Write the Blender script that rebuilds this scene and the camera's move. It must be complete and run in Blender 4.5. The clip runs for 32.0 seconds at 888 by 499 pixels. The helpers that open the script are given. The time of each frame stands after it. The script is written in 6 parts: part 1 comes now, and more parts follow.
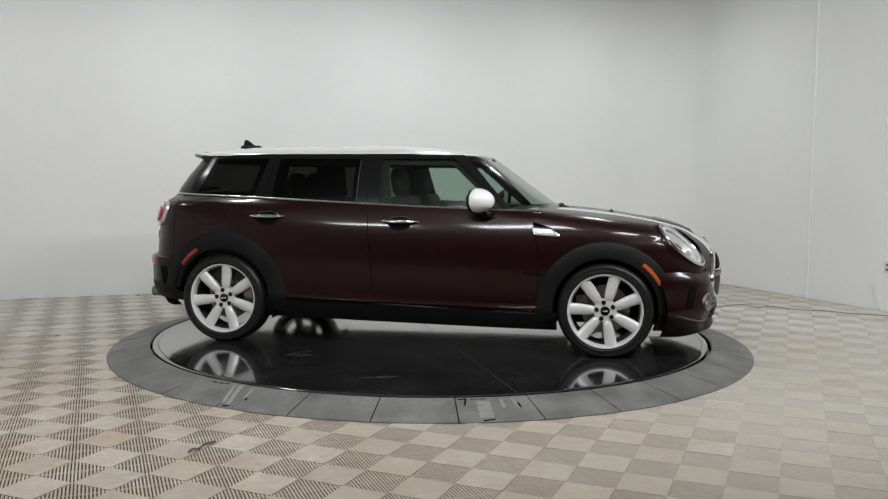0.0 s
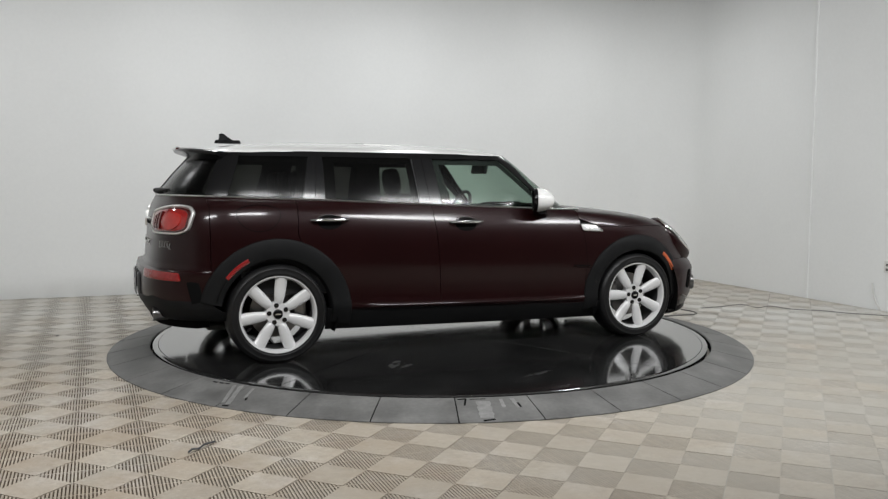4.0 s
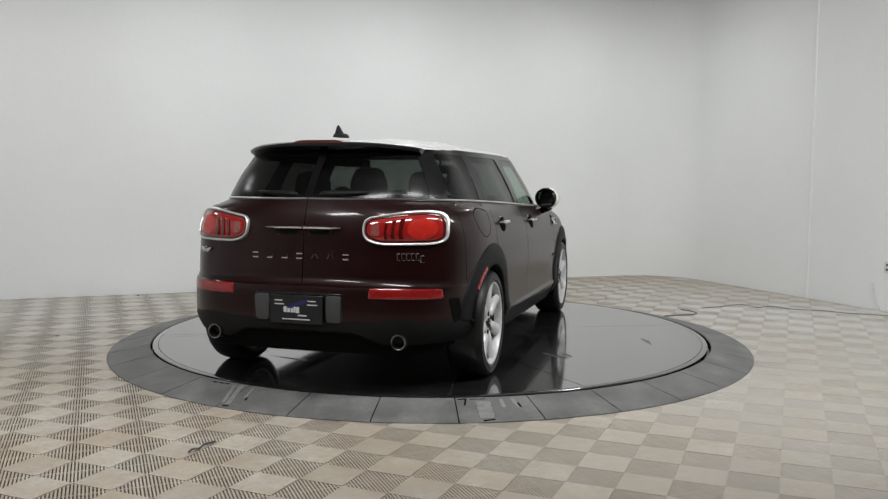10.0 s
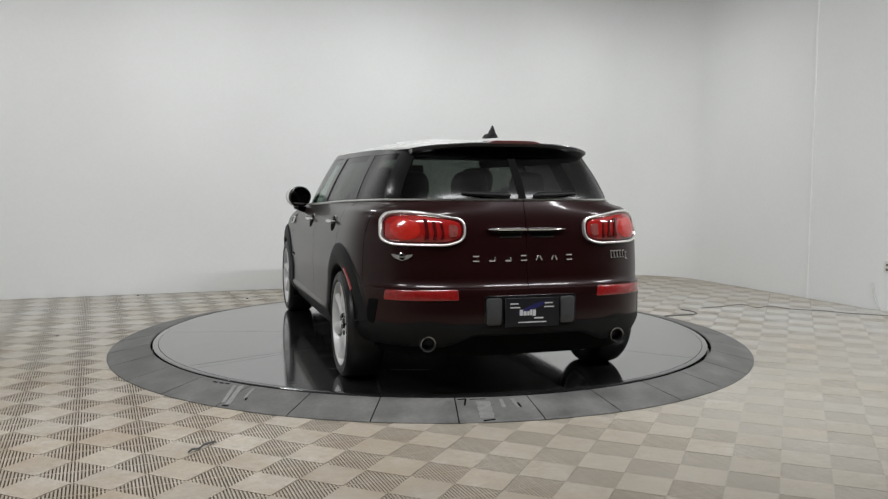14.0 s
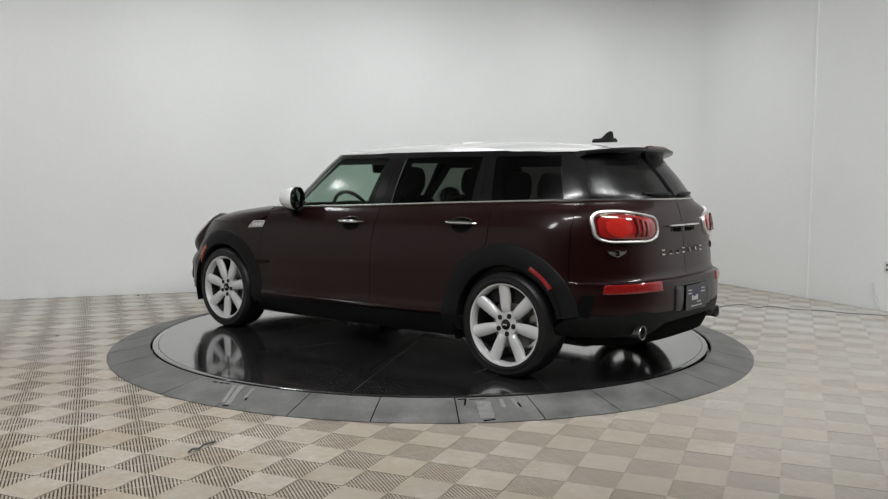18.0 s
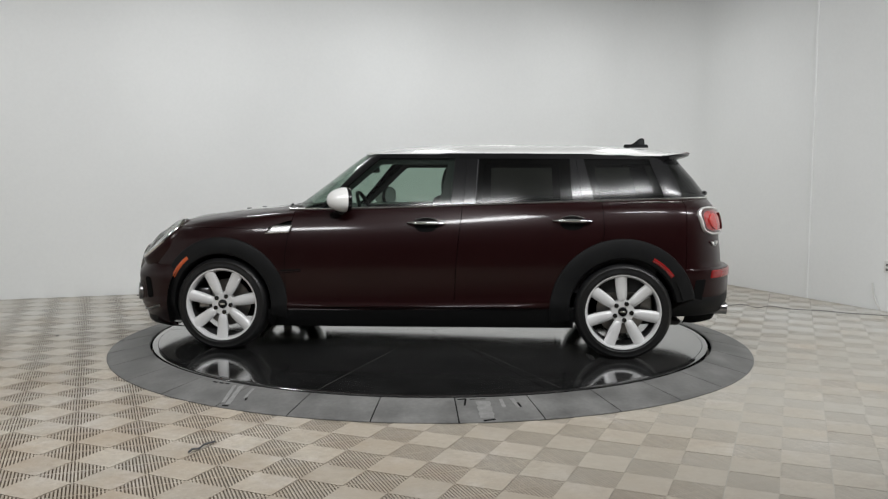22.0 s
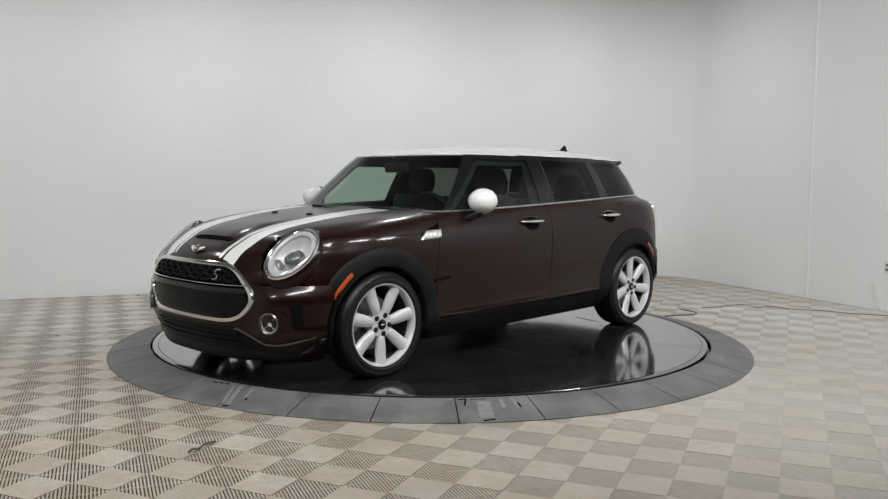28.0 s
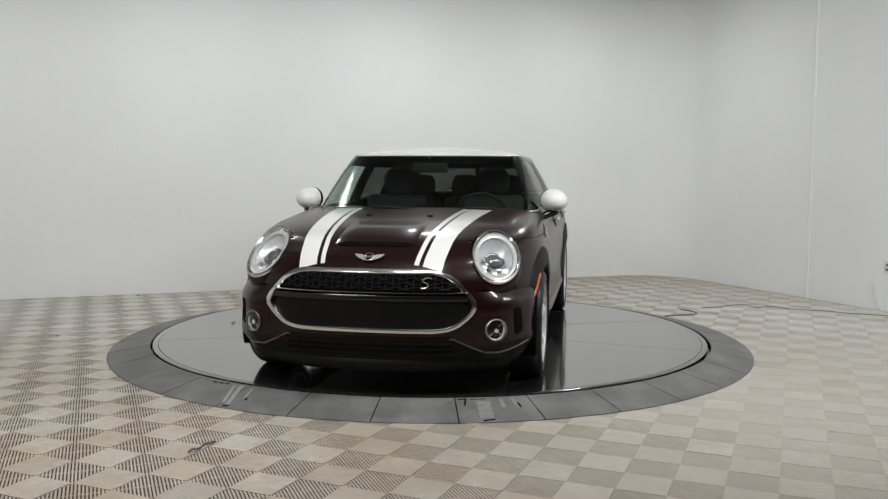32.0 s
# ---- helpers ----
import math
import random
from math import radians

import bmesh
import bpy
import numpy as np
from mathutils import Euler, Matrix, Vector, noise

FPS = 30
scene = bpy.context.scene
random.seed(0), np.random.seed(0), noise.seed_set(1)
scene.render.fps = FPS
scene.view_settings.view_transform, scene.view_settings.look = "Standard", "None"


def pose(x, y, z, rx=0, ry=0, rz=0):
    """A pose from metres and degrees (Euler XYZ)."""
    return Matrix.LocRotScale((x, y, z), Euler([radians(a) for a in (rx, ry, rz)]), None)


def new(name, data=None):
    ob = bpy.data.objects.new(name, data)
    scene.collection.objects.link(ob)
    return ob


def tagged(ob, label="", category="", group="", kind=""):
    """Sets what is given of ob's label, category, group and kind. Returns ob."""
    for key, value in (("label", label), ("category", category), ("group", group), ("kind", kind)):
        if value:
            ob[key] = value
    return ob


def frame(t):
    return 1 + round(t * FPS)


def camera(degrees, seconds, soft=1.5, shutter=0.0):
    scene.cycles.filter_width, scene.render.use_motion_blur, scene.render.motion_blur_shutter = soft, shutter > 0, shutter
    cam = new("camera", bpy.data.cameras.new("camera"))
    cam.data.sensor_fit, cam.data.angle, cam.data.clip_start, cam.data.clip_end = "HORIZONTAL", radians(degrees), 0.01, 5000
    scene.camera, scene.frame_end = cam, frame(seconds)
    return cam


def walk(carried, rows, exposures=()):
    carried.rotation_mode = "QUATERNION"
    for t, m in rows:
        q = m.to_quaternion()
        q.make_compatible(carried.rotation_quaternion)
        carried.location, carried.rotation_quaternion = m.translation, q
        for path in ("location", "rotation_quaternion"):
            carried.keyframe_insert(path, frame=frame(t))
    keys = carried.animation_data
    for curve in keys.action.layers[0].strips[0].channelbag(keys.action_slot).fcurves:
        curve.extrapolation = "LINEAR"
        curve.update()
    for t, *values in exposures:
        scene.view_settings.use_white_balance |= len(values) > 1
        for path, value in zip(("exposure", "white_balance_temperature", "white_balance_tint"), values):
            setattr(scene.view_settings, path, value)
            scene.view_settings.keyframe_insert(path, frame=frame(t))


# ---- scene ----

# ---------------------------------------------------------------- camera
cam = camera(55.54, 32.0, soft=1.3)
EYE = (0.0, -6.471, 1.199)
AIM = pose(*EYE, 90 - 4.538, 0, -0.828) @ pose(0, 0, 0, 0, 0, 0.356)
walk(cam, [(0.0, AIM), (32.0, AIM)], exposures=[(0.0, 0.0), (32.0, 0.0)])

# the turntable's turn, uniform over the clip (degrees)
START, SPEED = -12.05, 8.452
TOP = 0.060            # height of the disc above the floor
CAR_X, CAR_Y = -0.0116, 0.0751   # the car's middle, off the axis

# ---------------------------------------------------------------- world and light
world = bpy.data.worlds.new("world")
scene.world = world
world.use_nodes = True
world.node_tree.nodes["Background"].inputs[0].default_value = (0.80, 0.86, 0.84, 1)
world.node_tree.nodes["Background"].inputs[1].default_value = 0.05


def area_lamp(name, m, sx, sy, watts, colour):
    d = bpy.data.lights.new(name, "AREA")
    d.shape, d.size, d.size_y, d.energy, d.color = "RECTANGLE", sx, sy, watts, colour
    ob = new(name, d)
    ob.matrix_world = m
    return ob


CEIL = 3.55
TURN = 20.3
# a row of light bars under the ceiling before the car, and square lights along the back wall
def plan(u, v, z=0.0):
    a = radians(TURN)
    return Vector((u * math.cos(a) - v * math.sin(a), u * math.sin(a) + v * math.cos(a), z))


LIGHTS = [
    # u, v, height, tilt, width, depth, watts
    (-3.9, -3.3, 3.20, 50.0, 1.35, 0.20, 54.0),
    (-1.5, -3.3, 3.20, 50.0, 1.35, 0.20, 58.0),
    (0.9, -3.3, 3.20, 50.0, 1.35, 0.20, 59.0),
    (3.1, -3.3, 3.20, 50.0, 1.35, 0.20, 55.0),
    (-4.0, 1.75, 3.42, 2.0, 0.34, 0.34, 15.0),
    (-1.7, 1.75, 3.42, 2.0, 0.34, 0.34, 18.5),
    (0.6, 1.75, 3.42, 2.0, 0.34, 0.34, 20.0),
    (2.9, 1.75, 3.42, 2.0, 0.34, 0.34, 17.0),
]
for lu, lv, lz, lt, lw, ld, le in LIGHTS:
    q = plan(lu, lv)
    area_lamp("softbox_lamp", pose(q.x, q.y, lz, 0, 0, TURN) @ pose(0, 0, 0, lt), lw, ld, le, (0.975, 0.985, 1.0))


# ---------------------------------------------------------------- materials
def mat(name, colour, rough=0.5, metal=0.0, vary=0.0, scale=6.0, fine=80.0, bump=0.0, coat=0.0, spec=0.5, rvary=0.0, tint=None, obrand=0.0, place=False, coat_rough=0.03):
    """A principled material with variation at two scales, and fine relief."""
    m = bpy.data.materials.new(name)
    m.use_nodes = True
    nt = m.node_tree
    p = nt.nodes["Principled BSDF"]
    p.inputs["Base Color"].default_value = (*colour, 1)
    p.inputs["Roughness"].default_value = rough
    p.inputs["Metallic"].default_value = metal
    p.inputs["Coat Weight"].default_value = coat
    p.inputs["Coat Roughness"].default_value = coat_rough
    p.inputs["Specular IOR Level"].default_value = spec
    if vary or bump or rvary:
        co = nt.nodes.new("ShaderNodeTexCoord")
        n1 = nt.nodes.new("ShaderNodeTexNoise")
        n1.inputs["Scale"].default_value = scale
        n1.inputs["Detail"].default_value = 5
        n2 = nt.nodes.new("ShaderNodeTexNoise")
        n2.inputs["Scale"].default_value = fine
        n2.inputs["Detail"].default_value = 3
        where = nt.nodes.new("ShaderNodeNewGeometry").outputs["Position"] if place else co.outputs["Object"]
        nt.links.new(where, n1.inputs["Vector"])
        nt.links.new(where, n2.inputs["Vector"])
        add = nt.nodes.new("ShaderNodeMath")
        add.operation = "MULTIPLY_ADD"
        add.inputs[1].default_value = 0.35
        nt.links.new(n2.outputs["Fac"], add.inputs[0])
        nt.links.new(n1.outputs["Fac"], add.inputs[2])
        if vary:
            ramp = nt.nodes.new("ShaderNodeValToRGB")
            lo = tuple(max(0, c * (1 - vary)) for c in colour)
            hi = tuple(min(1, c * (1 + vary)) for c in (tint or colour))
            ramp.color_ramp.elements[0].position, ramp.color_ramp.elements[0].color = 0.42, (*lo, 1)
            ramp.color_ramp.elements[1].position, ramp.color_ramp.elements[1].color = 0.92, (*hi, 1)
            nt.links.new(add.outputs[0], ramp.inputs[0])
            out = ramp.outputs[0]
            if obrand:
                info = nt.nodes.new("ShaderNodeObjectInfo")
                mr = nt.nodes.new("ShaderNodeMapRange")
                mr.inputs[3].default_value, mr.inputs[4].default_value = 1 - obrand, 1 + obrand
                nt.links.new(info.outputs["Random"], mr.inputs[0])
                mul = nt.nodes.new("ShaderNodeVectorMath")
                mul.operation = "SCALE"
                nt.links.new(out, mul.inputs[0])
                nt.links.new(mr.outputs[0], mul.inputs["Scale"])
                out = mul.outputs[0]
            nt.links.new(out, p.inputs["Base Color"])
        if rvary:
            r = nt.nodes.new("ShaderNodeMapRange")
            r.inputs[1].default_value, r.inputs[2].default_value = 0.4, 0.9
            r.inputs[3].default_value, r.inputs[4].default_value = max(0, rough - rvary), min(1, rough + rvary)
            nt.links.new(add.outputs[0], r.inputs[0])
            nt.links.new(r.outputs[0], p.inputs["Roughness"])
        if bump:
            b = nt.nodes.new("ShaderNodeBump")
            b.inputs["Strength"].default_value = bump
            b.inputs["Distance"].default_value = 0.004
            nt.links.new(add.outputs[0], b.inputs["Height"])
            nt.links.new(b.outputs[0], p.inputs["Normal"])
    return m


def glass_mat(name, colour, rough=0.0, facing=0.045):
    """Thin glass: what lies behind shows through, tinted, under a clear reflection."""
    m = bpy.data.materials.new(name)
    m.use_nodes = True
    nt = m.node_tree
    nt.nodes.remove(nt.nodes["Principled BSDF"])
    tr = nt.nodes.new("ShaderNodeBsdfTransparent")
    tr.inputs[0].default_value = (*colour, 1)
    gl = nt.nodes.new("ShaderNodeBsdfGlossy")
    gl.inputs["Roughness"].default_value = rough
    lw = nt.nodes.new("ShaderNodeLayerWeight")
    po = nt.nodes.new("ShaderNodeMath")
    po.operation = "POWER"
    po.inputs[1].default_value = 5.0
    nt.links.new(lw.outputs["Facing"], po.inputs[0])
    fr = nt.nodes.new("ShaderNodeMath")
    fr.operation = "MULTIPLY_ADD"
    fr.inputs[1].default_value, fr.inputs[2].default_value = 0.86, facing
    nt.links.new(po.outputs[0], fr.inputs[0])
    mix = nt.nodes.new("ShaderNodeMixShader")
    nt.links.new(fr.outputs[0], mix.inputs[0])
    nt.links.new(tr.outputs[0], mix.inputs[1])
    nt.links.new(gl.outputs[0], mix.inputs[2])
    nt.links.new(mix.outputs[0], nt.nodes["Material Output"].inputs[0])
    return m


M = {}
M["wall"] = mat("white_wall_paint", (0.80, 0.81, 0.80), 0.75, vary=0.035, scale=0.7, fine=30, bump=0.05, spec=0.25, place=True)
M["ceiling"] = mat("grey_ceiling", (0.24, 0.24, 0.237), 0.9, vary=0.05, scale=1.0)
M["dark_wall"] = mat("dark_rear_wall", (0.13, 0.13, 0.128), 0.8, vary=0.15, scale=1.0)


def tile_material():
    """Beige plastic tiles: soft mottling, brown grime and scuffs laid over the whole floor."""
    m = mat("floor_tile_plastic", (0.505, 0.463, 0.385), 0.52, vary=0.12, scale=9, fine=70, bump=0.22, rvary=0.14, obrand=0.07, place=True)
    nt = m.node_tree
    p = nt.nodes["Principled BSDF"]
    base = p.inputs["Base Color"].links[0].from_socket
    geo = nt.nodes.new("ShaderNodeNewGeometry")

    def noise_mask(scale, lo, hi, detail=6):
        n = nt.nodes.new("ShaderNodeTexNoise")
        n.inputs["Scale"].default_value, n.inputs["Detail"].default_value = scale, detail
        n.inputs["Roughness"].default_value = 0.65
        nt.links.new(geo.outputs["Position"], n.inputs["Vector"])
        r = nt.nodes.new("ShaderNodeMapRange")
        r.inputs[1].default_value, r.inputs[2].default_value = lo, hi
        nt.links.new(n.outputs["Fac"], r.inputs[0])
        return r.outputs[0]

    for scale, lo, hi, colour, amount in ((0.55, 0.45, 0.68, (0.44, 0.33, 0.23), 0.38), (3.2, 0.50, 0.72, (0.36, 0.28, 0.205), 0.55), (7.0, 0.48, 0.68, (0.37, 0.31, 0.25), 0.50), (1.4, 0.52, 0.72, (0.66, 0.655, 0.65), 0.50), (4.6, 0.54, 0.70, (0.68, 0.65, 0.62), 0.55),
                                          (16.0, 0.52, 0.70, (0.31, 0.265, 0.22), 0.55), (30.0, 0.44, 0.66, (0.36, 0.315, 0.265), 0.50), (55.0, 0.55, 0.68, (0.64, 0.62, 0.58), 0.45), (38.0, 0.62, 0.70, (0.18, 0.15, 0.12), 0.50), (0.9, 0.50, 0.68, (0.42, 0.39, 0.35), 0.35)):
        k = nt.nodes.new("ShaderNodeMath")
        k.operation = "MULTIPLY"
        k.inputs[1].default_value = amount
        nt.links.new(noise_mask(scale, lo, hi), k.inputs[0])
        mix = nt.nodes.new("ShaderNodeMix")
        mix.data_type = "RGBA"
        nt.links.new(k.outputs[0], mix.inputs[0])
        nt.links.new(base, mix.inputs[6])
        mix.inputs[7].default_value = (*colour, 1)
        base = mix.outputs[2]
    # pieces differ a little from one another
    span = nt.nodes.new("ShaderNodeMapRange")
    span.inputs[3].default_value, span.inputs[4].default_value = 0.90, 1.09
    nt.links.new(geo.outputs["Random Per Island"], span.inputs[0])
    each = nt.nodes.new("ShaderNodeVectorMath")
    each.operation = "SCALE"
    nt.links.new(base, each.inputs[0])
    nt.links.new(span.outputs[0], each.inputs["Scale"])
    base = each.outputs[0]
    # pale patches towards the walls, darker ones nearer: wear, grime and painted-in uneven light
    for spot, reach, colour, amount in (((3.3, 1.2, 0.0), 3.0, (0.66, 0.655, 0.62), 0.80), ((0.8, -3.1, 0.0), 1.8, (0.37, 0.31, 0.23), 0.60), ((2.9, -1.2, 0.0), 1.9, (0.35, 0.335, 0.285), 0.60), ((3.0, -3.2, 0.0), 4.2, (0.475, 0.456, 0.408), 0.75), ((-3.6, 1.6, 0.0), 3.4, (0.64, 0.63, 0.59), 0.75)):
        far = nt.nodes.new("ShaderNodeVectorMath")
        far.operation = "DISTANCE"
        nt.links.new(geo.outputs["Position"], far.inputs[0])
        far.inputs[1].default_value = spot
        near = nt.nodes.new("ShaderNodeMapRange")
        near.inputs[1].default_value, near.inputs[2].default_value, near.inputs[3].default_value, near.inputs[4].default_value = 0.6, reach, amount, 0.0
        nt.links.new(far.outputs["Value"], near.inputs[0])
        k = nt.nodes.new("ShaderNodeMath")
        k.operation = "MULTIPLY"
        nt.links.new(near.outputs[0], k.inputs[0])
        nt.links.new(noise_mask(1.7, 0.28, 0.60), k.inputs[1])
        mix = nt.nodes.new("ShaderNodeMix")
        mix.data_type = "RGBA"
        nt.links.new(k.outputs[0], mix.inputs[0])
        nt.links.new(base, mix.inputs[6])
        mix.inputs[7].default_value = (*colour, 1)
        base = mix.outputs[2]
    # a broad brown worn patch towards the front, broken up by noise
    far = nt.nodes.new("ShaderNodeVectorMath")
    far.operation = "DISTANCE"
    nt.links.new(geo.outputs["Position"], far.inputs[0])
    far.inputs[1].default_value = (-2.4, -3.6, 0.0)
    near = nt.nodes.new("ShaderNodeMapRange")
    near.inputs[1].default_value, near.inputs[2].default_value, near.inputs[3].default_value, near.inputs[4].default_value = 0.8, 4.2, 1.0, 0.0
    nt.links.new(far.outputs["Value"], near.inputs[0])
    k = nt.nodes.new("ShaderNodeMath")
    k.operation = "MULTIPLY"
    nt.links.new(near.outputs[0], k.inputs[0])
    nt.links.new(noise_mask(2.2, 0.30, 0.66), k.inputs[1])
    k2 = nt.nodes.new("ShaderNodeMath")
    k2.operation = "MULTIPLY"
    k2.inputs[1].default_value = 0.55
    nt.links.new(k.outputs[0], k2.inputs[0])
    mix = nt.nodes.new("ShaderNodeMix")
    mix.data_type = "RGBA"
    nt.links.new(k2.outputs[0], mix.inputs[0])
    nt.links.new(base, mix.inputs[6])
    mix.inputs[7].default_value = (0.37, 0.27, 0.17, 1)
    nt.links.new(mix.outputs[2], p.inputs["Base Color"])
    return m


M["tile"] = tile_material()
M["subfloor"] = mat("subfloor_dirt", (0.095, 0.070, 0.045), 0.9, vary=0.3, scale=5)


def dust_subfloor(m):
    """Pale dust settled in the slots of the walked side."""
    nt = m.node_tree
    p = nt.nodes["Principled BSDF"]
    base = p.inputs["Base Color"].links[0].from_socket
    geo = nt.nodes.new("ShaderNodeNewGeometry")
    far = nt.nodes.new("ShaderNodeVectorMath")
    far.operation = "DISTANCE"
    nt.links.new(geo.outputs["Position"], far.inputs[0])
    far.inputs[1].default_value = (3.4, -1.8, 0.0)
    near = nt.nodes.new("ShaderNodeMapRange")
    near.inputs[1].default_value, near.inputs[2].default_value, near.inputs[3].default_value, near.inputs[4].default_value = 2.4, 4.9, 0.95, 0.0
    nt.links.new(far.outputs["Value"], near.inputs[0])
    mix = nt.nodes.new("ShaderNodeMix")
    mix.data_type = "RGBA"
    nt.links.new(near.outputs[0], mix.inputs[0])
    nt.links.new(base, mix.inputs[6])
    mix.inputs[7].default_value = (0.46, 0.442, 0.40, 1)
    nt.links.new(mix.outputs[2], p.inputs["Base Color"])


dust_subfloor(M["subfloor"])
M["ring"] = mat("ring_rubber", (0.152, 0.151, 0.145), 0.62, vary=0.42, scale=5, fine=45, bump=0.12, rvary=0.14, obrand=0.07, place=True)
M["disc"] = mat("disc_gloss_black", (0.019, 0.019, 0.0188), 0.11, vary=0.45, scale=4, fine=60, rvary=0.04, spec=0.9, coat=0.9, coat_rough=0.075)
M["disc_edge"] = mat("disc_rim_metal", (0.42, 0.42, 0.41), 0.35, metal=0.6, vary=0.1, scale=10)
M["seam_dust"] = mat("seam_dust", (0.055, 0.054, 0.051), 0.8, vary=0.4, scale=12)
M["scuff"] = mat("dull_rubber_mark", (0.030, 0.030, 0.029), 0.30, vary=0.5, scale=25, spec=0.7, rvary=0.12)
M["gap"] = mat("black_gap", (0.005, 0.005, 0.005), 0.9, spec=0.05)
M["paint"] = mat("burgundy_metallic_paint", (0.0118, 0.0021, 0.0024), 0.36, metal=0.12, vary=0.10, scale=3, fine=900, coat=0.44, coat_rough=0.11, spec=0.12)
M["white"] = mat("white_gloss_paint", (0.80, 0.80, 0.78), 0.22, coat=0.8, vary=0.015, scale=3)
M["plastic"] = mat("black_textured_plastic", (0.0070, 0.0072, 0.0075), 0.55, vary=0.18, scale=12, fine=400, bump=0.06, spec=0.16)
M["gloss_black"] = mat("gloss_black_trim", (0.004, 0.004, 0.0045), 0.20)
M["dark_gloss"] = mat("dark_semi_gloss_plastic", (0.009, 0.009, 0.0095), 0.22, vary=0.1, scale=8)
M["bracket"] = mat("grey_bracket_plastic", (0.045, 0.046, 0.048), 0.5, vary=0.1, scale=20)
M["chrome"] = mat("bright_chrome", (0.78, 0.78, 0.77), 0.12, metal=1.0, vary=0.04, scale=20)
M["tip"] = mat("dull_exhaust_steel", (0.30, 0.295, 0.29), 0.28, metal=1.0, vary=0.15, scale=30)
M["satin"] = mat("satin_chrome", (0.82, 0.81, 0.79), 0.30, metal=1.0, vary=0.04, scale=20)
M["pale_chrome"] = mat("pale_satin_chrome", (0.86, 0.85, 0.83), 0.34, metal=0.85, vary=0.04, scale=20)
M["rim"] = mat("silver_alloy_paint", (0.70, 0.70, 0.695), 0.33, metal=0.15, vary=0.04, scale=10, coat=0.5)
# dark grey puts the shade behind the spokes into a silver barrel's colour
M["barrel"] = mat("shaded_barrel_paint", (0.045, 0.045, 0.046), 0.5, metal=0.2, vary=0.2, scale=14)
M["tyre"] = mat("tyre_rubber", (0.0075, 0.0075, 0.0078), 0.42, vary=0.2, scale=10, fine=200, bump=0.05, spec=0.36, rvary=0.1)
M["glass_dark"] = glass_mat("privacy_glass", (0.135, 0.14, 0.13), 0.20, 0.024)
M["glass_rear"] = glass_mat("dark_rear_glass", (0.10, 0.105, 0.10), 0.24, 0.034)
M["glass"] = glass_mat("green_tinted_glass", (0.56, 0.66, 0.60), 0.14)
M["lens"] = glass_mat("clear_lamp_lens", (0.92, 0.93, 0.93))
M["red_lens"] = mat("red_lamp_lens", (0.27, 0.010, 0.009), 0.10, coat=1.0, vary=0.12, scale=14)
M["red_deep"] = mat("dark_red_lamp_lens", (0.060, 0.004, 0.004), 0.10, coat=1.0)
M["reflector"] = mat("lamp_reflector", (0.78, 0.78, 0.785), 0.32, metal=0.35, vary=0.05, scale=30)
M["lamp_white"] = mat("white_lamp_plastic", (0.55, 0.55, 0.54), 0.30, metal=0.15, vary=0.10, scale=40, coat=0.4)
M["soft_black"] = mat("soft_black_plastic", (0.0055, 0.0055, 0.0058), 0.42, vary=0.2, scale=14, spec=0.14)
M["projector"] = mat("grey_projector_glass", (0.16, 0.165, 0.17), 0.08, metal=0.4, coat=0.8)
M["reverse_lens"] = mat("pinkish_clear_lens", (0.20, 0.055, 0.05), 0.15, coat=0.8, vary=0.3, scale=60)
M["red_reflector"] = mat("red_reflex_lens", (0.23, 0.008, 0.008), 0.22, coat=0.6, vary=0.25, scale=60, fine=400)
M["red_core"] = mat("bright_red_lamp_core", (0.40, 0.018, 0.012), 0.14, coat=0.9, vary=0.15, scale=30)
M["amber"] = mat("amber_marker", (0.52, 0.09, 0.02), 0.22, coat=0.8, vary=0.08, scale=30)
M["red_marker"] = mat("red_marker", (0.24, 0.012, 0.012), 0.22, coat=0.8, vary=0.08, scale=30)
M["seat"] = mat("dark_grey_upholstery", (0.020, 0.020, 0.021), 0.75, vary=0.2, scale=20, fine=300, bump=0.1)
M["cabin"] = mat("cabin_black_plastic", (0.009, 0.009, 0.0095), 0.65, vary=0.15, scale=10)
M["metal_dark"] = mat("underbody_metal", (0.022, 0.021, 0.020), 0.6, metal=0.2, vary=0.3, scale=8)
M["disc_brake"] = mat("brake_disc_steel", (0.28, 0.27, 0.26), 0.35, metal=0.9, vary=0.15, scale=10)
M["mirror"] = mat("mirror_glass", (0.28, 0.285, 0.29), 0.02, metal=1.0)
M["white_print"] = mat("white_print", (0.55, 0.55, 0.55), 0.5)
M["blue_print"] = mat("blue_print", (0.014, 0.014, 0.085), 0.4)
M["plate"] = mat("black_dealer_plate", (0.010, 0.010, 0.013), 0.30)
M["cable_white"] = mat("white_cable", (0.70, 0.70, 0.67), 0.5)
M["cable_dark"] = mat("dark_cable", (0.16, 0.155, 0.145), 0.6)
M["tape"] = mat("grey_tape", (0.245, 0.243, 0.235), 0.45, vary=0.2, scale=30)
M["red_emblem"] = mat("red_emblem_edge", (0.45, 0.02, 0.02), 0.3)
glow = mat("ceiling_diffuser", (0.85, 0.85, 0.83), 0.6)
glow.node_tree.nodes["Principled BSDF"].inputs["Emission Color"].default_value = (1.0, 0.985, 0.95, 1)
glow.node_tree.nodes["Principled BSDF"].inputs["Emission Strength"].default_value = 0.22
M["diffuser"] = glow


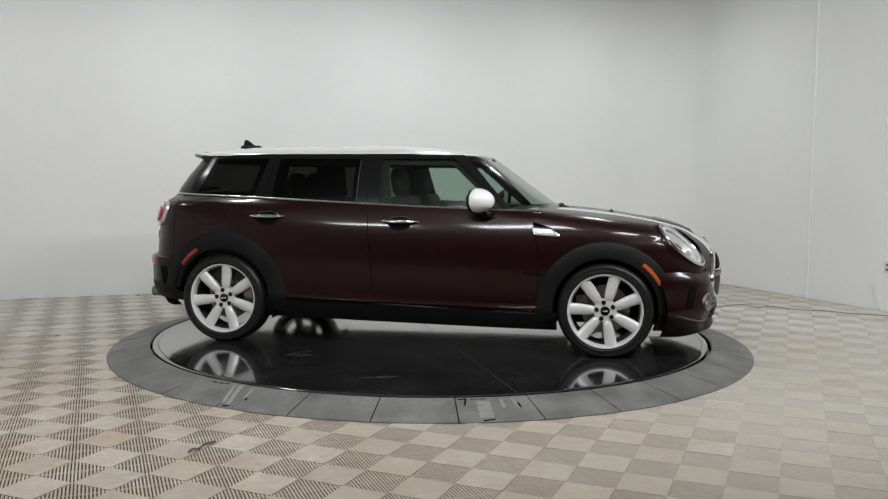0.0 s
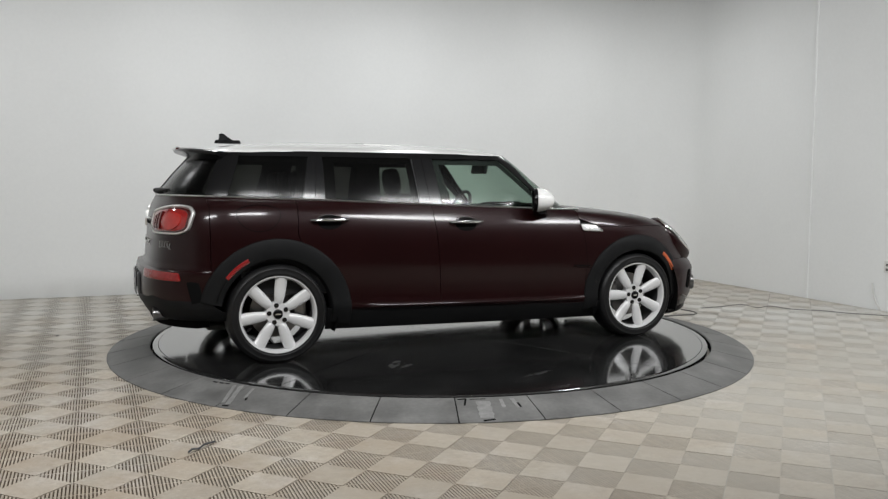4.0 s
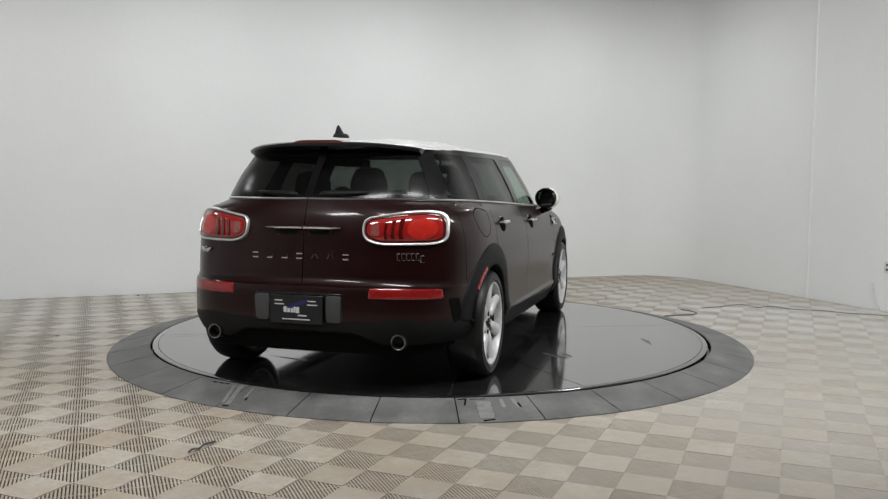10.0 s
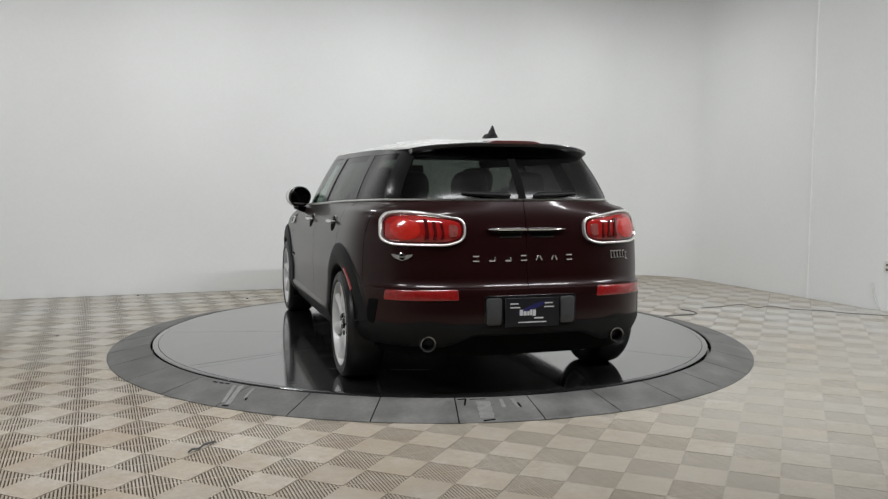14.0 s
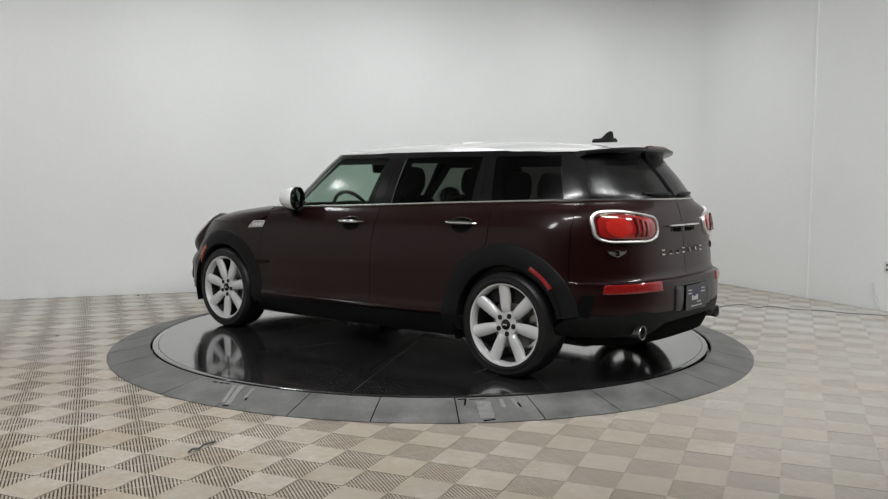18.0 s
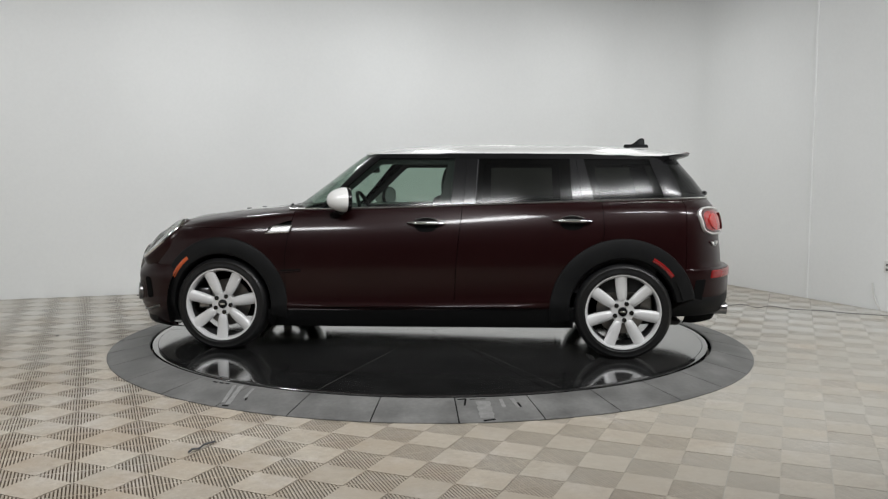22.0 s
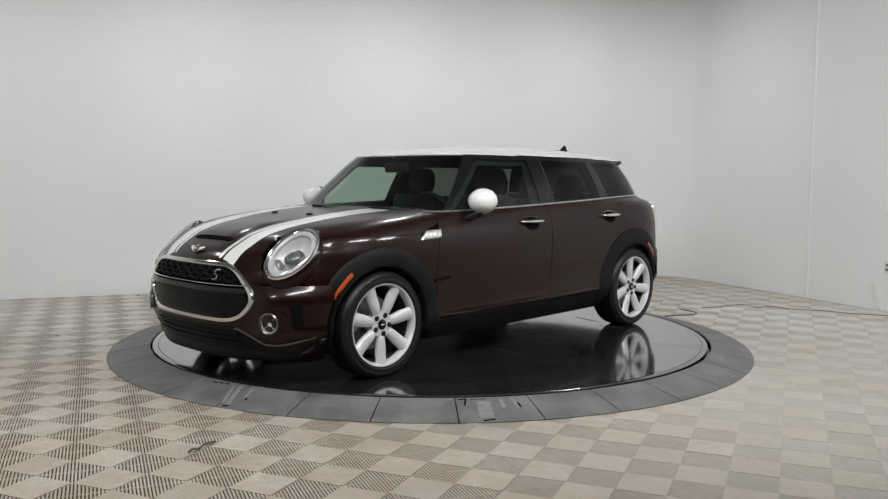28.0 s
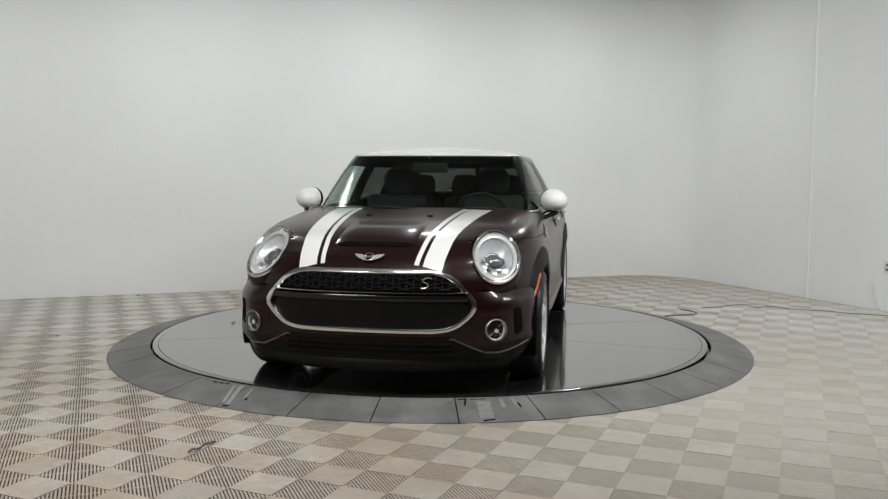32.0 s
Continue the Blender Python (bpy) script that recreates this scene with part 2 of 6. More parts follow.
# ---------------------------------------------------------------- building helpers
def finish(bm, name, material, smooth=True, angle=38):
    bmesh.ops.recalc_face_normals(bm, faces=bm.faces[:])
    if smooth:
        for f in bm.faces:
            f.smooth = True
        lim = math.cos(radians(angle))
        for e in bm.edges:
            if len(e.link_faces) == 2 and e.link_faces[0].normal.dot(e.link_faces[1].normal) < lim:
                e.smooth = False
    me = bpy.data.meshes.new(name)
    bm.to_mesh(me)
    bm.free()
    me.materials.append(M[material])
    return me


def part(name, bm, material, parent, label="", smooth=True, angle=38):
    """One mesh object under a thing or under a part."""
    if parent is not None and (parent.get("shift") or (parent.parent and parent.parent.get("shift"))):
        taper_cabin(bm)
    ob = new(name, finish(bm, name, material, smooth, angle))
    ob.parent = parent
    if parent is not None and parent.get("shift"):
        ob.location = (CAR_X, CAR_Y, 0)
    if label:
        ob["label"] = label
    return ob


def thing(name, bm, material, label, category, kind="", group="", smooth=True, angle=38):
    return tagged(new(name, finish(bm, name, material, smooth, angle)), label, category, group, kind)


def add_box(bm, lo, hi, bevel=0.0, seg=2, m=None):
    vs = [bm.verts.new((x, y, z)) for x in (lo[0], hi[0]) for y in (lo[1], hi[1]) for z in (lo[2], hi[2])]
    fs = [bm.faces.new([vs[i] for i in q]) for q in ((0, 1, 3, 2), (4, 6, 7, 5), (0, 4, 5, 1), (2, 3, 7, 6), (0, 2, 6, 4), (1, 5, 7, 3))]
    es = {e for f in fs for e in f.edges}
    out = vs
    if bevel:
        r = bmesh.ops.bevel(bm, geom=list(es), offset=bevel, segments=seg, affect="EDGES", profile=0.6)
        out = list({v for f in r["faces"] for v in f.verts} | {v for v in vs if v.is_valid})
    if m is not None:
        for v in out:
            v.co = m @ v.co
    return out


def add_rings(bm, rings, close=True, cap0=False, cap1=False):
    """Skin rows of points; close joins each row's ends."""
    rows = [[bm.verts.new(p) for p in r] for r in rings]
    n = len(rows[0])
    for a, b in zip(rows, rows[1:]):
        for i in range(n if close else n - 1):
            j = (i + 1) % n
            try:
                bm.faces.new((a[i], a[j], b[j], b[i]))
            except ValueError:
                pass
    if cap0:
        bm.faces.new(rows[0][::-1])
    if cap1:
        bm.faces.new(rows[-1])
    return rows


def add_tube(bm, pts, r, seg=8, caps=True, radii=None):
    """A round rod along points."""
    pts = [Vector(p) for p in pts]
    rings, up = [], None
    for i, p in enumerate(pts):
        d = (pts[min(i + 1, len(pts) - 1)] - pts[max(i - 1, 0)]).normalized()
        if up is None:
            up = d.orthogonal().normalized()
        up = (up - d * up.dot(d)).normalized()
        side = d.cross(up)
        rr = radii[i] if radii else r
        rings.append([p + (up * math.cos(a) + side * math.sin(a)) * rr for a in (2 * math.pi * k / seg for k in range(seg))])
    return add_rings(bm, rings, True, caps, caps)


def lathe(bm, profile, seg=48, m=None, closed=False):
    """Turn (radius, height) rows round the z axis."""
    rings = []
    for k in range(seg):
        a = 2 * math.pi * k / seg
        rings.append([Vector((r * math.cos(a), r * math.sin(a), z)) for r, z in profile])
    if m is not None:
        rings = [[m @ p for p in r] for r in rings]
    rows = [[bm.verts.new(p) for p in r] for r in rings]
    n = len(profile)
    for k in range(seg):
        a, b = rows[k], rows[(k + 1) % seg]
        for i in range(n if closed else n - 1):
            j = (i + 1) % n
            bm.faces.new((a[i], b[i], b[j], a[j]))
    return rows


def slab(bm, outline, depth, m=None):
    """A flat plate from a 2D outline (x, y), from z 0 to depth."""
    lo = [bm.verts.new((x, y, 0)) for x, y in outline]
    hi = [bm.verts.new((x, y, depth)) for x, y in outline]
    bm.faces.new(lo[::-1])
    top = bm.faces.new(hi)
    n = len(lo)
    for i in range(n):
        bm.faces.new((lo[i], lo[(i + 1) % n], hi[(i + 1) % n], hi[i]))
    if m is not None:
        for v in lo + hi:
            v.co = m @ v.co
    return top


def lin(a, b, n):
    return [a + (b - a) * k / (n - 1) for k in range(n)]


def smooth_table(rows):
    """A smooth curve through (key, value) rows: monotone cubic."""
    xs = np.array([r[0] for r in rows], float)
    ys = np.array([r[1] for r in rows], float)
    h = np.diff(xs)
    d = np.diff(ys) / h
    t = np.zeros(len(xs))
    t[0], t[-1] = d[0], d[-1]
    for i in range(1, len(xs) - 1):
        if d[i - 1] * d[i] > 0:
            w1, w2 = 2 * h[i] + h[i - 1], h[i] + 2 * h[i - 1]
            t[i] = (w1 + w2) / (w1 / d[i - 1] + w2 / d[i])

    def f(x):
        x = min(max(x, xs[0]), xs[-1])
        i = min(int(np.searchsorted(xs, x, side="right")) - 1, len(xs) - 2)
        s = (x - xs[i]) / h[i]
        return float((1 + 2 * s) * (1 - s) ** 2 * ys[i] + s * (1 - s) ** 2 * h[i] * t[i] + s * s * (3 - 2 * s) * ys[i + 1] + s * s * (s - 1) * h[i] * t[i + 1])

    # a dense table makes the many look-ups quick
    count = 1500
    lo, span = float(xs[0]), float(xs[-1] - xs[0])
    dense = [f(lo + span * k / count) for k in range(count + 1)]

    def quick(x):
        q = (x - lo) / span * count
        if q <= 0:
            return dense[0]
        if q >= count:
            return dense[-1]
        k = int(q)
        return dense[k] + (dense[k + 1] - dense[k]) * (q - k)

    return quick

# ---------------------------------------------------------------- the room
WT = radians(20.3)                       # the back wall's direction
WU, WV = Vector((math.cos(WT), math.sin(WT), 0)), Vector((-math.sin(WT), math.cos(WT), 0))
BACK_V = 3.36                            # the back wall's distance, along WV
RIGHT_U = 4.56                           # the side wall's distance, along WU
LEFT_U, FRONT_V = -6.6, -7.4
CORNER_R = 0.75


def room_pt(u, v, z=0.0):
    return WU * u + WV * v + Vector((0, 0, z))


def wall_from(name, pts, label, material="wall", height=CEIL, thick=0.15):
    """A wall with thickness along plan points (u, v); thick to its outer side."""
    bm = bmesh.new()
    rings = []
    n = len(pts)
    for i, (u, v) in enumerate(pts):
        a, b = pts[max(i - 1, 0)], pts[min(i + 1, n - 1)]
        d = Vector((b[0] - a[0], b[1] - a[1]))
        d.normalize()
        o = (u - d.y * thick, v + d.x * thick)
        rings.append([room_pt(u, v, 0), room_pt(u, v, height), room_pt(*o, height), room_pt(*o, 0)])
    add_rings(bm, rings, True, True, True)
    return thing(name, bm, material, label, "wall", kind="structure")


# going round clockwise seen from above keeps the outer side on the left
arc = [(RIGHT_U - CORNER_R + CORNER_R * math.sin(a), BACK_V - CORNER_R + CORNER_R * math.cos(a)) for a in (radians(k * 7.5) for k in range(13))]
wall_from("wall_back", [(LEFT_U, BACK_V)] + arc + [(RIGHT_U, 0.85)], "white painted studio wall with a rounded corner")
wall_from("wall_side", [(RIGHT_U, 0.83), (RIGHT_U, FRONT_V)], "white painted side wall panel, slightly darker")
wall_from("wall_rear", [(RIGHT_U, FRONT_V), (LEFT_U, FRONT_V)], "dark wall behind the camera", "dark_wall")
wall_from("wall_left", [(LEFT_U, FRONT_V), (LEFT_U, BACK_V)], "white painted studio side wall")
bm = bmesh.new()
rings = [[room_pt(RIGHT_U + 0.004, 0.858, z), room_pt(RIGHT_U - 0.009, 0.854, z), room_pt(RIGHT_U - 0.013, 0.840, z), room_pt(RIGHT_U - 0.009, 0.826, z), room_pt(RIGHT_U + 0.004, 0.822, z)] for z in (0.0, CEIL)]
add_rings(bm, rings, True, True, True)
thing("trim", bm, "wall", "thin white joint strip between the wall panels", "trim", kind="structure")
bm = bmesh.new()
c = [room_pt(u, v, CEIL) for u, v in ((LEFT_U - 0.2, FRONT_V - 0.2), (RIGHT_U + 0.2, FRONT_V - 0.2), (RIGHT_U + 0.2, BACK_V + 0.2), (LEFT_U - 0.2, BACK_V + 0.2))]
lo = [bm.verts.new(p) for p in c]
hi = [bm.verts.new(p + Vector((0, 0, 0.15))) for p in c]
bm.faces.new(lo)
bm.faces.new(hi[::-1])
for i in range(4):
    bm.faces.new((lo[i], lo[(i + 1) % 4], hi[(i + 1) % 4], hi[i]))
thing("ceiling", bm, "ceiling", "plain grey studio ceiling", "ceiling", kind="structure")
for lu, lv, lz, lt, lw, ld, le in LIGHTS:
    q = plan(lu, lv)
    m = pose(q.x, q.y, lz, 0, 0, TURN) @ pose(0, 0, 0, lt)
    box = tagged(new("ceiling_light"), "slim white light bar hung from the ceiling" if lw > 1 else "small square white light hung from the ceiling", "light", group="studio lights")
    bm = bmesh.new()
    add_box(bm, (-lw / 2 - 0.05, -ld / 2 - 0.05, 0.02), (lw / 2 + 0.05, ld / 2 + 0.05, 0.138), 0.01, 1, m)
    part("diffuser", bm, "diffuser", box)
    if lt:
        for s in (-0.4, 0.4):
            bm = bmesh.new()
            foot = m @ Vector((s * lw, 0, 0.13))
            add_tube(bm, [foot, (foot.x, foot.y, CEIL)], 0.015, 8)
            part("hanger", bm, "metal_dark", box)

# the ground below the tiles; dust has packed the slots on the walked side
def dust_level(x, y):
    f = max(0.0, min(1.0, (4.9 - math.hypot(x - 3.6, y + 2.0)) / 3.4))
    return -0.0072 + 0.0057 * f * f * (3 - 2 * f)


bm = bmesh.new()
us, vs = lin(LEFT_U - 0.2, RIGHT_U + 0.2, 41), lin(FRONT_V - 0.2, BACK_V + 0.2, 41)
add_rings(bm, [[(*room_pt(u, v).xy, dust_level(*room_pt(u, v).xy)) for u in us] for v in vs], False)
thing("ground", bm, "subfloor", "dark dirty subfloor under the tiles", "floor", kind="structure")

# ---------------------------------------------------------------- turntable
R_DISC, R_RING_IN, R_RING_OUT = 2.045, 2.063, 2.345


def ring_seg(a0, a1, n, gap=0.0):
    """A bevelled piece of the sloping ring between two angles (degrees)."""
    prof = [(R_RING_IN, 0.0), (R_RING_IN, TOP - 0.006), (R_RING_IN + 0.006, TOP - 0.001), (R_RING_IN + 0.05, TOP - 0.009),
            (R_RING_OUT - 0.03, 0.0125), (R_RING_OUT - 0.008, 0.0085), (R_RING_OUT, 0.004), (R_RING_OUT, 0.0)]
    bm = bmesh.new()
    rings = []
    for k in range(n + 1):
        a = radians(a0 + (a1 - a0) * k / n)
        s = 1 if k == 0 else -1 if k == n else 0
        rings.append([Vector((r * math.cos(a) - s * gap * math.sin(a), r * math.sin(a) + s * gap * math.cos(a), z)) for r, z in prof])
    add_rings(bm, rings, True, True, True)
    return bm


turn_base = tagged(new("turntable_ring"), "dark grey rubber ramp ring in segments around the turntable", "turntable")
turn_base.location = (0.005, -0.004, 0)
STEP = 360 / 33
for k in range(33):
    a = -108.5 + STEP * k
    part("ring_segment", ring_seg(a, a + STEP, 6, 0.0034), "ring", turn_base)
part("ring_base", ring_seg(0, 359.99, 96), "gap", turn_base).scale = (0.999, 0.999, 0.86)

# the turning disc, with a pale metal rim and fine joints between its plates
turn_disc = tagged(new("turntable_disc"), "glossy black round turntable disc in joined plates", "turntable")
bm = bmesh.new()
lathe(bm, [(R_DISC, 0.0), (R_DISC, TOP - 0.004), (R_DISC - 0.004, TOP - 0.001), (R_DISC - 0.036, TOP - 0.001), (R_DISC - 0.036, 0.0)], 160, None, True)
part("rim_band", bm, "disc", turn_disc, "narrow dark rim band")


def disc_plate(a0, a1, gap):
    """A sector plate of the disc between two radial joints (degrees)."""
    r = R_DISC - 0.039
    mid = radians((a0 + a1) / 2)
    half = radians((a1 - a0) / 2)
    tip = gap / math.sin(half) if half < math.pi / 2 else gap
    out = [(tip * math.cos(mid), tip * math.sin(mid))]
    for k in range(41):
        a = radians(a0) + gap / r + (radians(a1 - a0) - 2 * gap / r) * k / 40
        out.append((r * math.cos(a), r * math.sin(a)))
    b = bmesh.new()
    slab(b, out, TOP - 0.02, pose(0, 0, 0.02))
    return b


JOINTS = [(-137.0, 7.0), (7.0, 115.0), (115.0, 223.0)]
for a0, a1 in JOINTS:
    part("disc_plate", disc_plate(a0, a1, 0.0028), "disc", turn_disc, smooth=False)
# dusty seams and dull rubber marks on the plates
for a in (-64.5, 78.0, 117.5):
    bm = bmesh.new()
    add_box(bm, (0.45, -0.0011, TOP - 0.001), (R_DISC - 0.045, 0.0011, TOP + 0.0003), 0, 1, pose(0, 0, 0, 0, 0, a))
    part("dusty_seam", bm, "seam_dust", turn_disc, "thin dusty seam between plates")
for x, y, w, d, turn in ((-0.68, -1.08, 0.11, 0.035, 60), (-0.62, -1.14, 0.07, 0.02, 35), (0.05, -1.62, 0.12, 0.018, 20), (-1.3, 0.55, 0.16, 0.016, 75), (-1.15, 0.9, 0.10, 0.02, 100)):
    bm = bmesh.new()
    ring = []
    for k in range(18):
        a = 2 * math.pi * k / 18
        q = random.uniform(0.6, 1.15)
        ring.append((w * q * math.cos(a), d * q * math.sin(a)))
    slab(bm, ring, 0.0012, pose(x, y, TOP - 0.0006, 0, 0, turn))
    part("rubber_mark", bm, "scuff", turn_disc, "dull rubber mark", smooth=False)
bm = bmesh.new()
lathe(bm, [(0.0001, 0.001), (R_DISC - 0.01, 0.001), (R_DISC - 0.01, 0.019), (0.0001, 0.019)], 96)
part("disc_base", bm, "gap", turn_disc)

# ---------------------------------------------------------------- floor tiles: four squares a tile, two plain and two slotted
GRID, SQ, OFF_U, OFF_V = radians(-23.358), 0.1999, -0.2355, -0.4454
GU, GV = Vector((math.cos(GRID), math.sin(GRID))), Vector((-math.sin(GRID), math.cos(GRID)))


def clip_band(c0, c1):
    """The part of the unit square between the lines u - v = c0 and u - v = c1."""
    poly = [(0.0, 0.0), (1.0, 0.0), (1.0, 1.0), (0.0, 1.0)]
    for sign, c in ((1, c0), (-1, c1)):
        res = []
        for i, p in enumerate(poly):
            q = poly[(i + 1) % len(poly)]
            dp, dq = sign * (p[0] - p[1] - c), sign * (q[0] - q[1] - c)
            if dp >= 0:
                res.append(p)
            if dp * dq < 0:
                t = dp / (dp - dq)
                res.append((p[0] + (q[0] - p[0]) * t, p[1] + (q[1] - p[1]) * t))
        poly = res
        if len(poly) < 3:
            return []
    return poly


def tile_mesh():
    bm = bmesh.new()

    def plate(poly, du, dv, ztop, zlow=-0.0125):
        pts = [tuple(min(max((d + c) * SQ, g), 2 * SQ - g) for d, c, g in ((du, p[0], 0.0016), (dv, p[1], 0.0007))) for p in poly]
        top = [bm.verts.new((x, y, ztop)) for x, y in pts]
        low = [bm.verts.new((x, y, zlow)) for x, y in pts]
        bm.faces.new(top)
        for i in range(len(top)):
            j = (i + 1) % len(top)
            bm.faces.new((top[j], top[i], low[i], low[j]))

    e = 0.003
    sq = [(e, e), (1 - e, e), (1 - e, 1 - e), (e, 1 - e)]
    for du, dv in ((0, 1), (1, 0)):
        plate(sq, du, dv, 0.0)
    n = 20
    pitch = 2.0 / n
    for du, dv in ((0, 0), (1, 1)):
        for k in range(n + 1):
            c = -1 + pitch * k
            poly = [(p[0], 1 - p[1]) for p in clip_band(c - pitch * 0.275, c + pitch * 0.275)]
            if len(poly) >= 3:
                plate(poly, du, dv, -0.0010)
        # a rib across the slots
        plate([(0.0, 0.0), (0.028, 0.0), (1.0, 0.972), (1.0, 1.0), (0.972, 1.0), (0.0, 0.028)], du, dv, -0.0014)
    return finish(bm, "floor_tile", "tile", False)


tile_data = tile_mesh()
floor = tagged(new("floor"), "beige plastic floor of interlocking tiles, slotted and plain squares", "floor", kind="structure")
tv, tf = np.array([v.co for v in tile_data.vertices]), [tuple(p.vertices) for p in tile_data.polygons]
spots = []
for i in range(-26, 26):
    for j in range(-26, 26):
        p = GU * (2 * i + OFF_U) * SQ + GV * (2 * j + OFF_V) * SQ
        cc = p + (GU + GV) * SQ
        u, v = cc.x * WU.x + cc.y * WU.y, cc.x * WV.x + cc.y * WV.y
        if not (LEFT_U - 0.2 < u < RIGHT_U + 0.3 and FRONT_V - 0.2 < v < BACK_V + 0.3) or cc.length < R_RING_OUT - 0.32:
            continue
        spots.append((p, cc))
# tiles ahead of the camera, between it and the turntable, are pieces of their own
near = sorted((s for s in spots if s[1].y > -4.6), key=lambda s: (s[1] - Vector((0.0, -3.0))).length)[:300]
chosen = {tuple(s[0]) for s in near}
far_v, far_f = [], []
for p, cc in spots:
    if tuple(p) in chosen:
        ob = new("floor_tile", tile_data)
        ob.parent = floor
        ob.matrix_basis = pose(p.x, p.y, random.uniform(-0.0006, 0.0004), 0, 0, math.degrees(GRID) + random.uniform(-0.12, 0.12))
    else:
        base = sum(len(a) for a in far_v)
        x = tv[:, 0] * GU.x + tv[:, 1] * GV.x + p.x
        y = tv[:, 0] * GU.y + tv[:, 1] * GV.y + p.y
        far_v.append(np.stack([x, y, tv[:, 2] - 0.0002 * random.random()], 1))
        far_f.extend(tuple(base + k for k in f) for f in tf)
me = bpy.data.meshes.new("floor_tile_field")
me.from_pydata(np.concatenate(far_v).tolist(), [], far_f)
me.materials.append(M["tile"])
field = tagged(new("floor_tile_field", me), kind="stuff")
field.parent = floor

# ---------------------------------------------------------------- the car
# x forward, y to its left, z up from the disc; origin midway between the axles
AXLE, HUB_Z, R_TYRE = 1.335, 0.311, 0.314
car = tagged(new("car"), "dark burgundy compact estate car with white roof and bonnet stripes", "car")
car["shift"] = 1

k_shear = smooth_table([(0.1, 0.0), (0.2, 0.017), (0.3, 0.026), (0.5, 0.028), (0.98, 0.0367), (1.12, 0.024), (1.335, 0.0), (1.5, 0.0)])
x_shift = smooth_table([(-2.3, 1.72), (-1.75, 1.48), (0.3, -0.57), (0.7, -0.90), (1.1, -1.0), (2.3, -1.0)])


def lift(zeta, x):
    """The rise of the lines towards the tail."""
    return zeta + k_shear(zeta) * x_shift(x)


# the cabin draws in towards the tail above the belt line
draw_in = smooth_table([(-2.2, 0.900), (-1.6, 0.905), (-1.25, 0.918), (-0.95, 0.962), (-0.6, 0.995), (-0.3, 1.0)])


def taper_cabin(bm):
    for v in bm.verts:
        x, z = v.co.x, v.co.z
        if x < -0.3 and z > 0.9:
            f = min(1.0, max(0.0, (z - lift(0.985, x) + 0.050) / 0.046))
            v.co.y *= 1 + (draw_in(x) - 1) * f * f * (3 - 2 * f)


# lower body: plan outlines at each level
low_w = smooth_table([(0.10, 0.70), (0.17, 0.79), (0.24, 0.838), (0.30, 0.868), (0.335, 0.880), (0.37, 0.872), (0.46, 0.871), (0.60, 0.879), (0.72, 0.878), (0.82, 0.866), (0.87, 0.852), (0.92, 0.832), (0.985, 0.800), (1.012, 0.77)])
low_xf = smooth_table([(0.10, 1.98), (0.15, 2.06), (0.25, 2.085), (0.40, 2.115), (0.55, 2.12), (0.65, 2.105), (0.72, 2.065), (0.775, 2.015), (0.82, 1.945), (0.865, 1.86), (0.905, 1.73), (0.945, 1.53), (0.975, 1.33), (0.995, 1.14), (1.012, 0.90)])
low_nf = smooth_table([(0.10, 2.6), (0.30, 2.6), (0.55, 2.65), (0.70, 2.55), (0.80, 2.8), (0.87, 3.3), (0.92, 3.4), (0.97, 3.0), (1.012, 2.5)])
low_xsf = smooth_table([(0.10, 1.30), (0.60, 1.30), (0.75, 1.22), (0.85, 1.05), (0.92, 0.85), (0.985, 0.45), (1.012, 0.2)])
low_xr = smooth_table([(0.10, -1.98), (0.20, -2.06), (0.30, -2.10), (0.42, -2.118), (0.50, -2.118), (0.538, -2.112), (0.552, -2.066), (0.60, -2.060), (0.64, -2.056), (0.70, -2.047), (0.80, -2.04), (0.90, -2.02), (0.985, -1.985), (1.012, -1.97)])
low_nr = smooth_table([(0.10, 3.0), (0.40, 3.3), (0.60, 3.3), (0.90, 3.3), (0.985, 2.7), (1.012, 2.7)])
XSR = -1.25


def low_y(x, zeta):
    """Half width of the lower body at x and level zeta (0 outside)."""
    w = low_w(zeta)
    if x > low_xsf(zeta):
        a, n = (x - low_xsf(zeta)) / (low_xf(zeta) - low_xsf(zeta)), low_nf(zeta)
    elif x < XSR:
        a, n = (XSR - x) / (XSR - low_xr(zeta)), low_nr(zeta)
    else:
        return w
    return w * max(0.0, 1 - a ** n) ** (1 / n) if a < 1 else 0.0


def low_front(y, zeta):
    """x of the nose at half width y."""
    w, n, s = low_w(zeta), low_nf(zeta), low_xsf(zeta)
    a = min(1.0, abs(y) / w)
    return s + (low_xf(zeta) - s) * (1 - a ** n) ** (1 / n)


def low_rear(y, zeta):
    w, n = low_w(zeta), low_nr(zeta)
    a = min(1.0, abs(y) / w)
    return XSR + (low_xr(zeta) - XSR) * (1 - a ** n) ** (1 / n)


def zeta_of(x, z):
    """The level whose lifted height at x is z."""
    lo, hi = 0.05, 1.6
    for _ in range(30):
        mid = (lo + hi) / 2
        if lift(mid, x) < z:
            lo = mid
        else:
            hi = mid
    return (lo + hi) / 2


def ease(a, b, x):
    f = max(0.0, min(1.0, (x - a) / (b - a)))
    return f * f * (3 - 2 * f)


def corner(p):
    """The bumper's full lower corners, bulging beyond the plan's curve."""
    w = ease(0.50, 0.68, abs(p.y)) * ease(1.50, 1.74, p.x) * ease(0.60, 0.48, p.z)
    return Vector((p.x + 0.050 * w, p.y + math.copysign(0.030 * w, p.y), p.z))


def nose(y, z, off=0.0):
    """A point on the nose at (y, z), off metres in front of it."""
    zeta = zeta_of(1.9, z)
    return corner(Vector((low_front(y, zeta) + off, y, z)))


def tail(y, z, off=0.0):
    zeta = zeta_of(-1.95, z)
    return Vector((low_rear(y, zeta) - off, y, z))


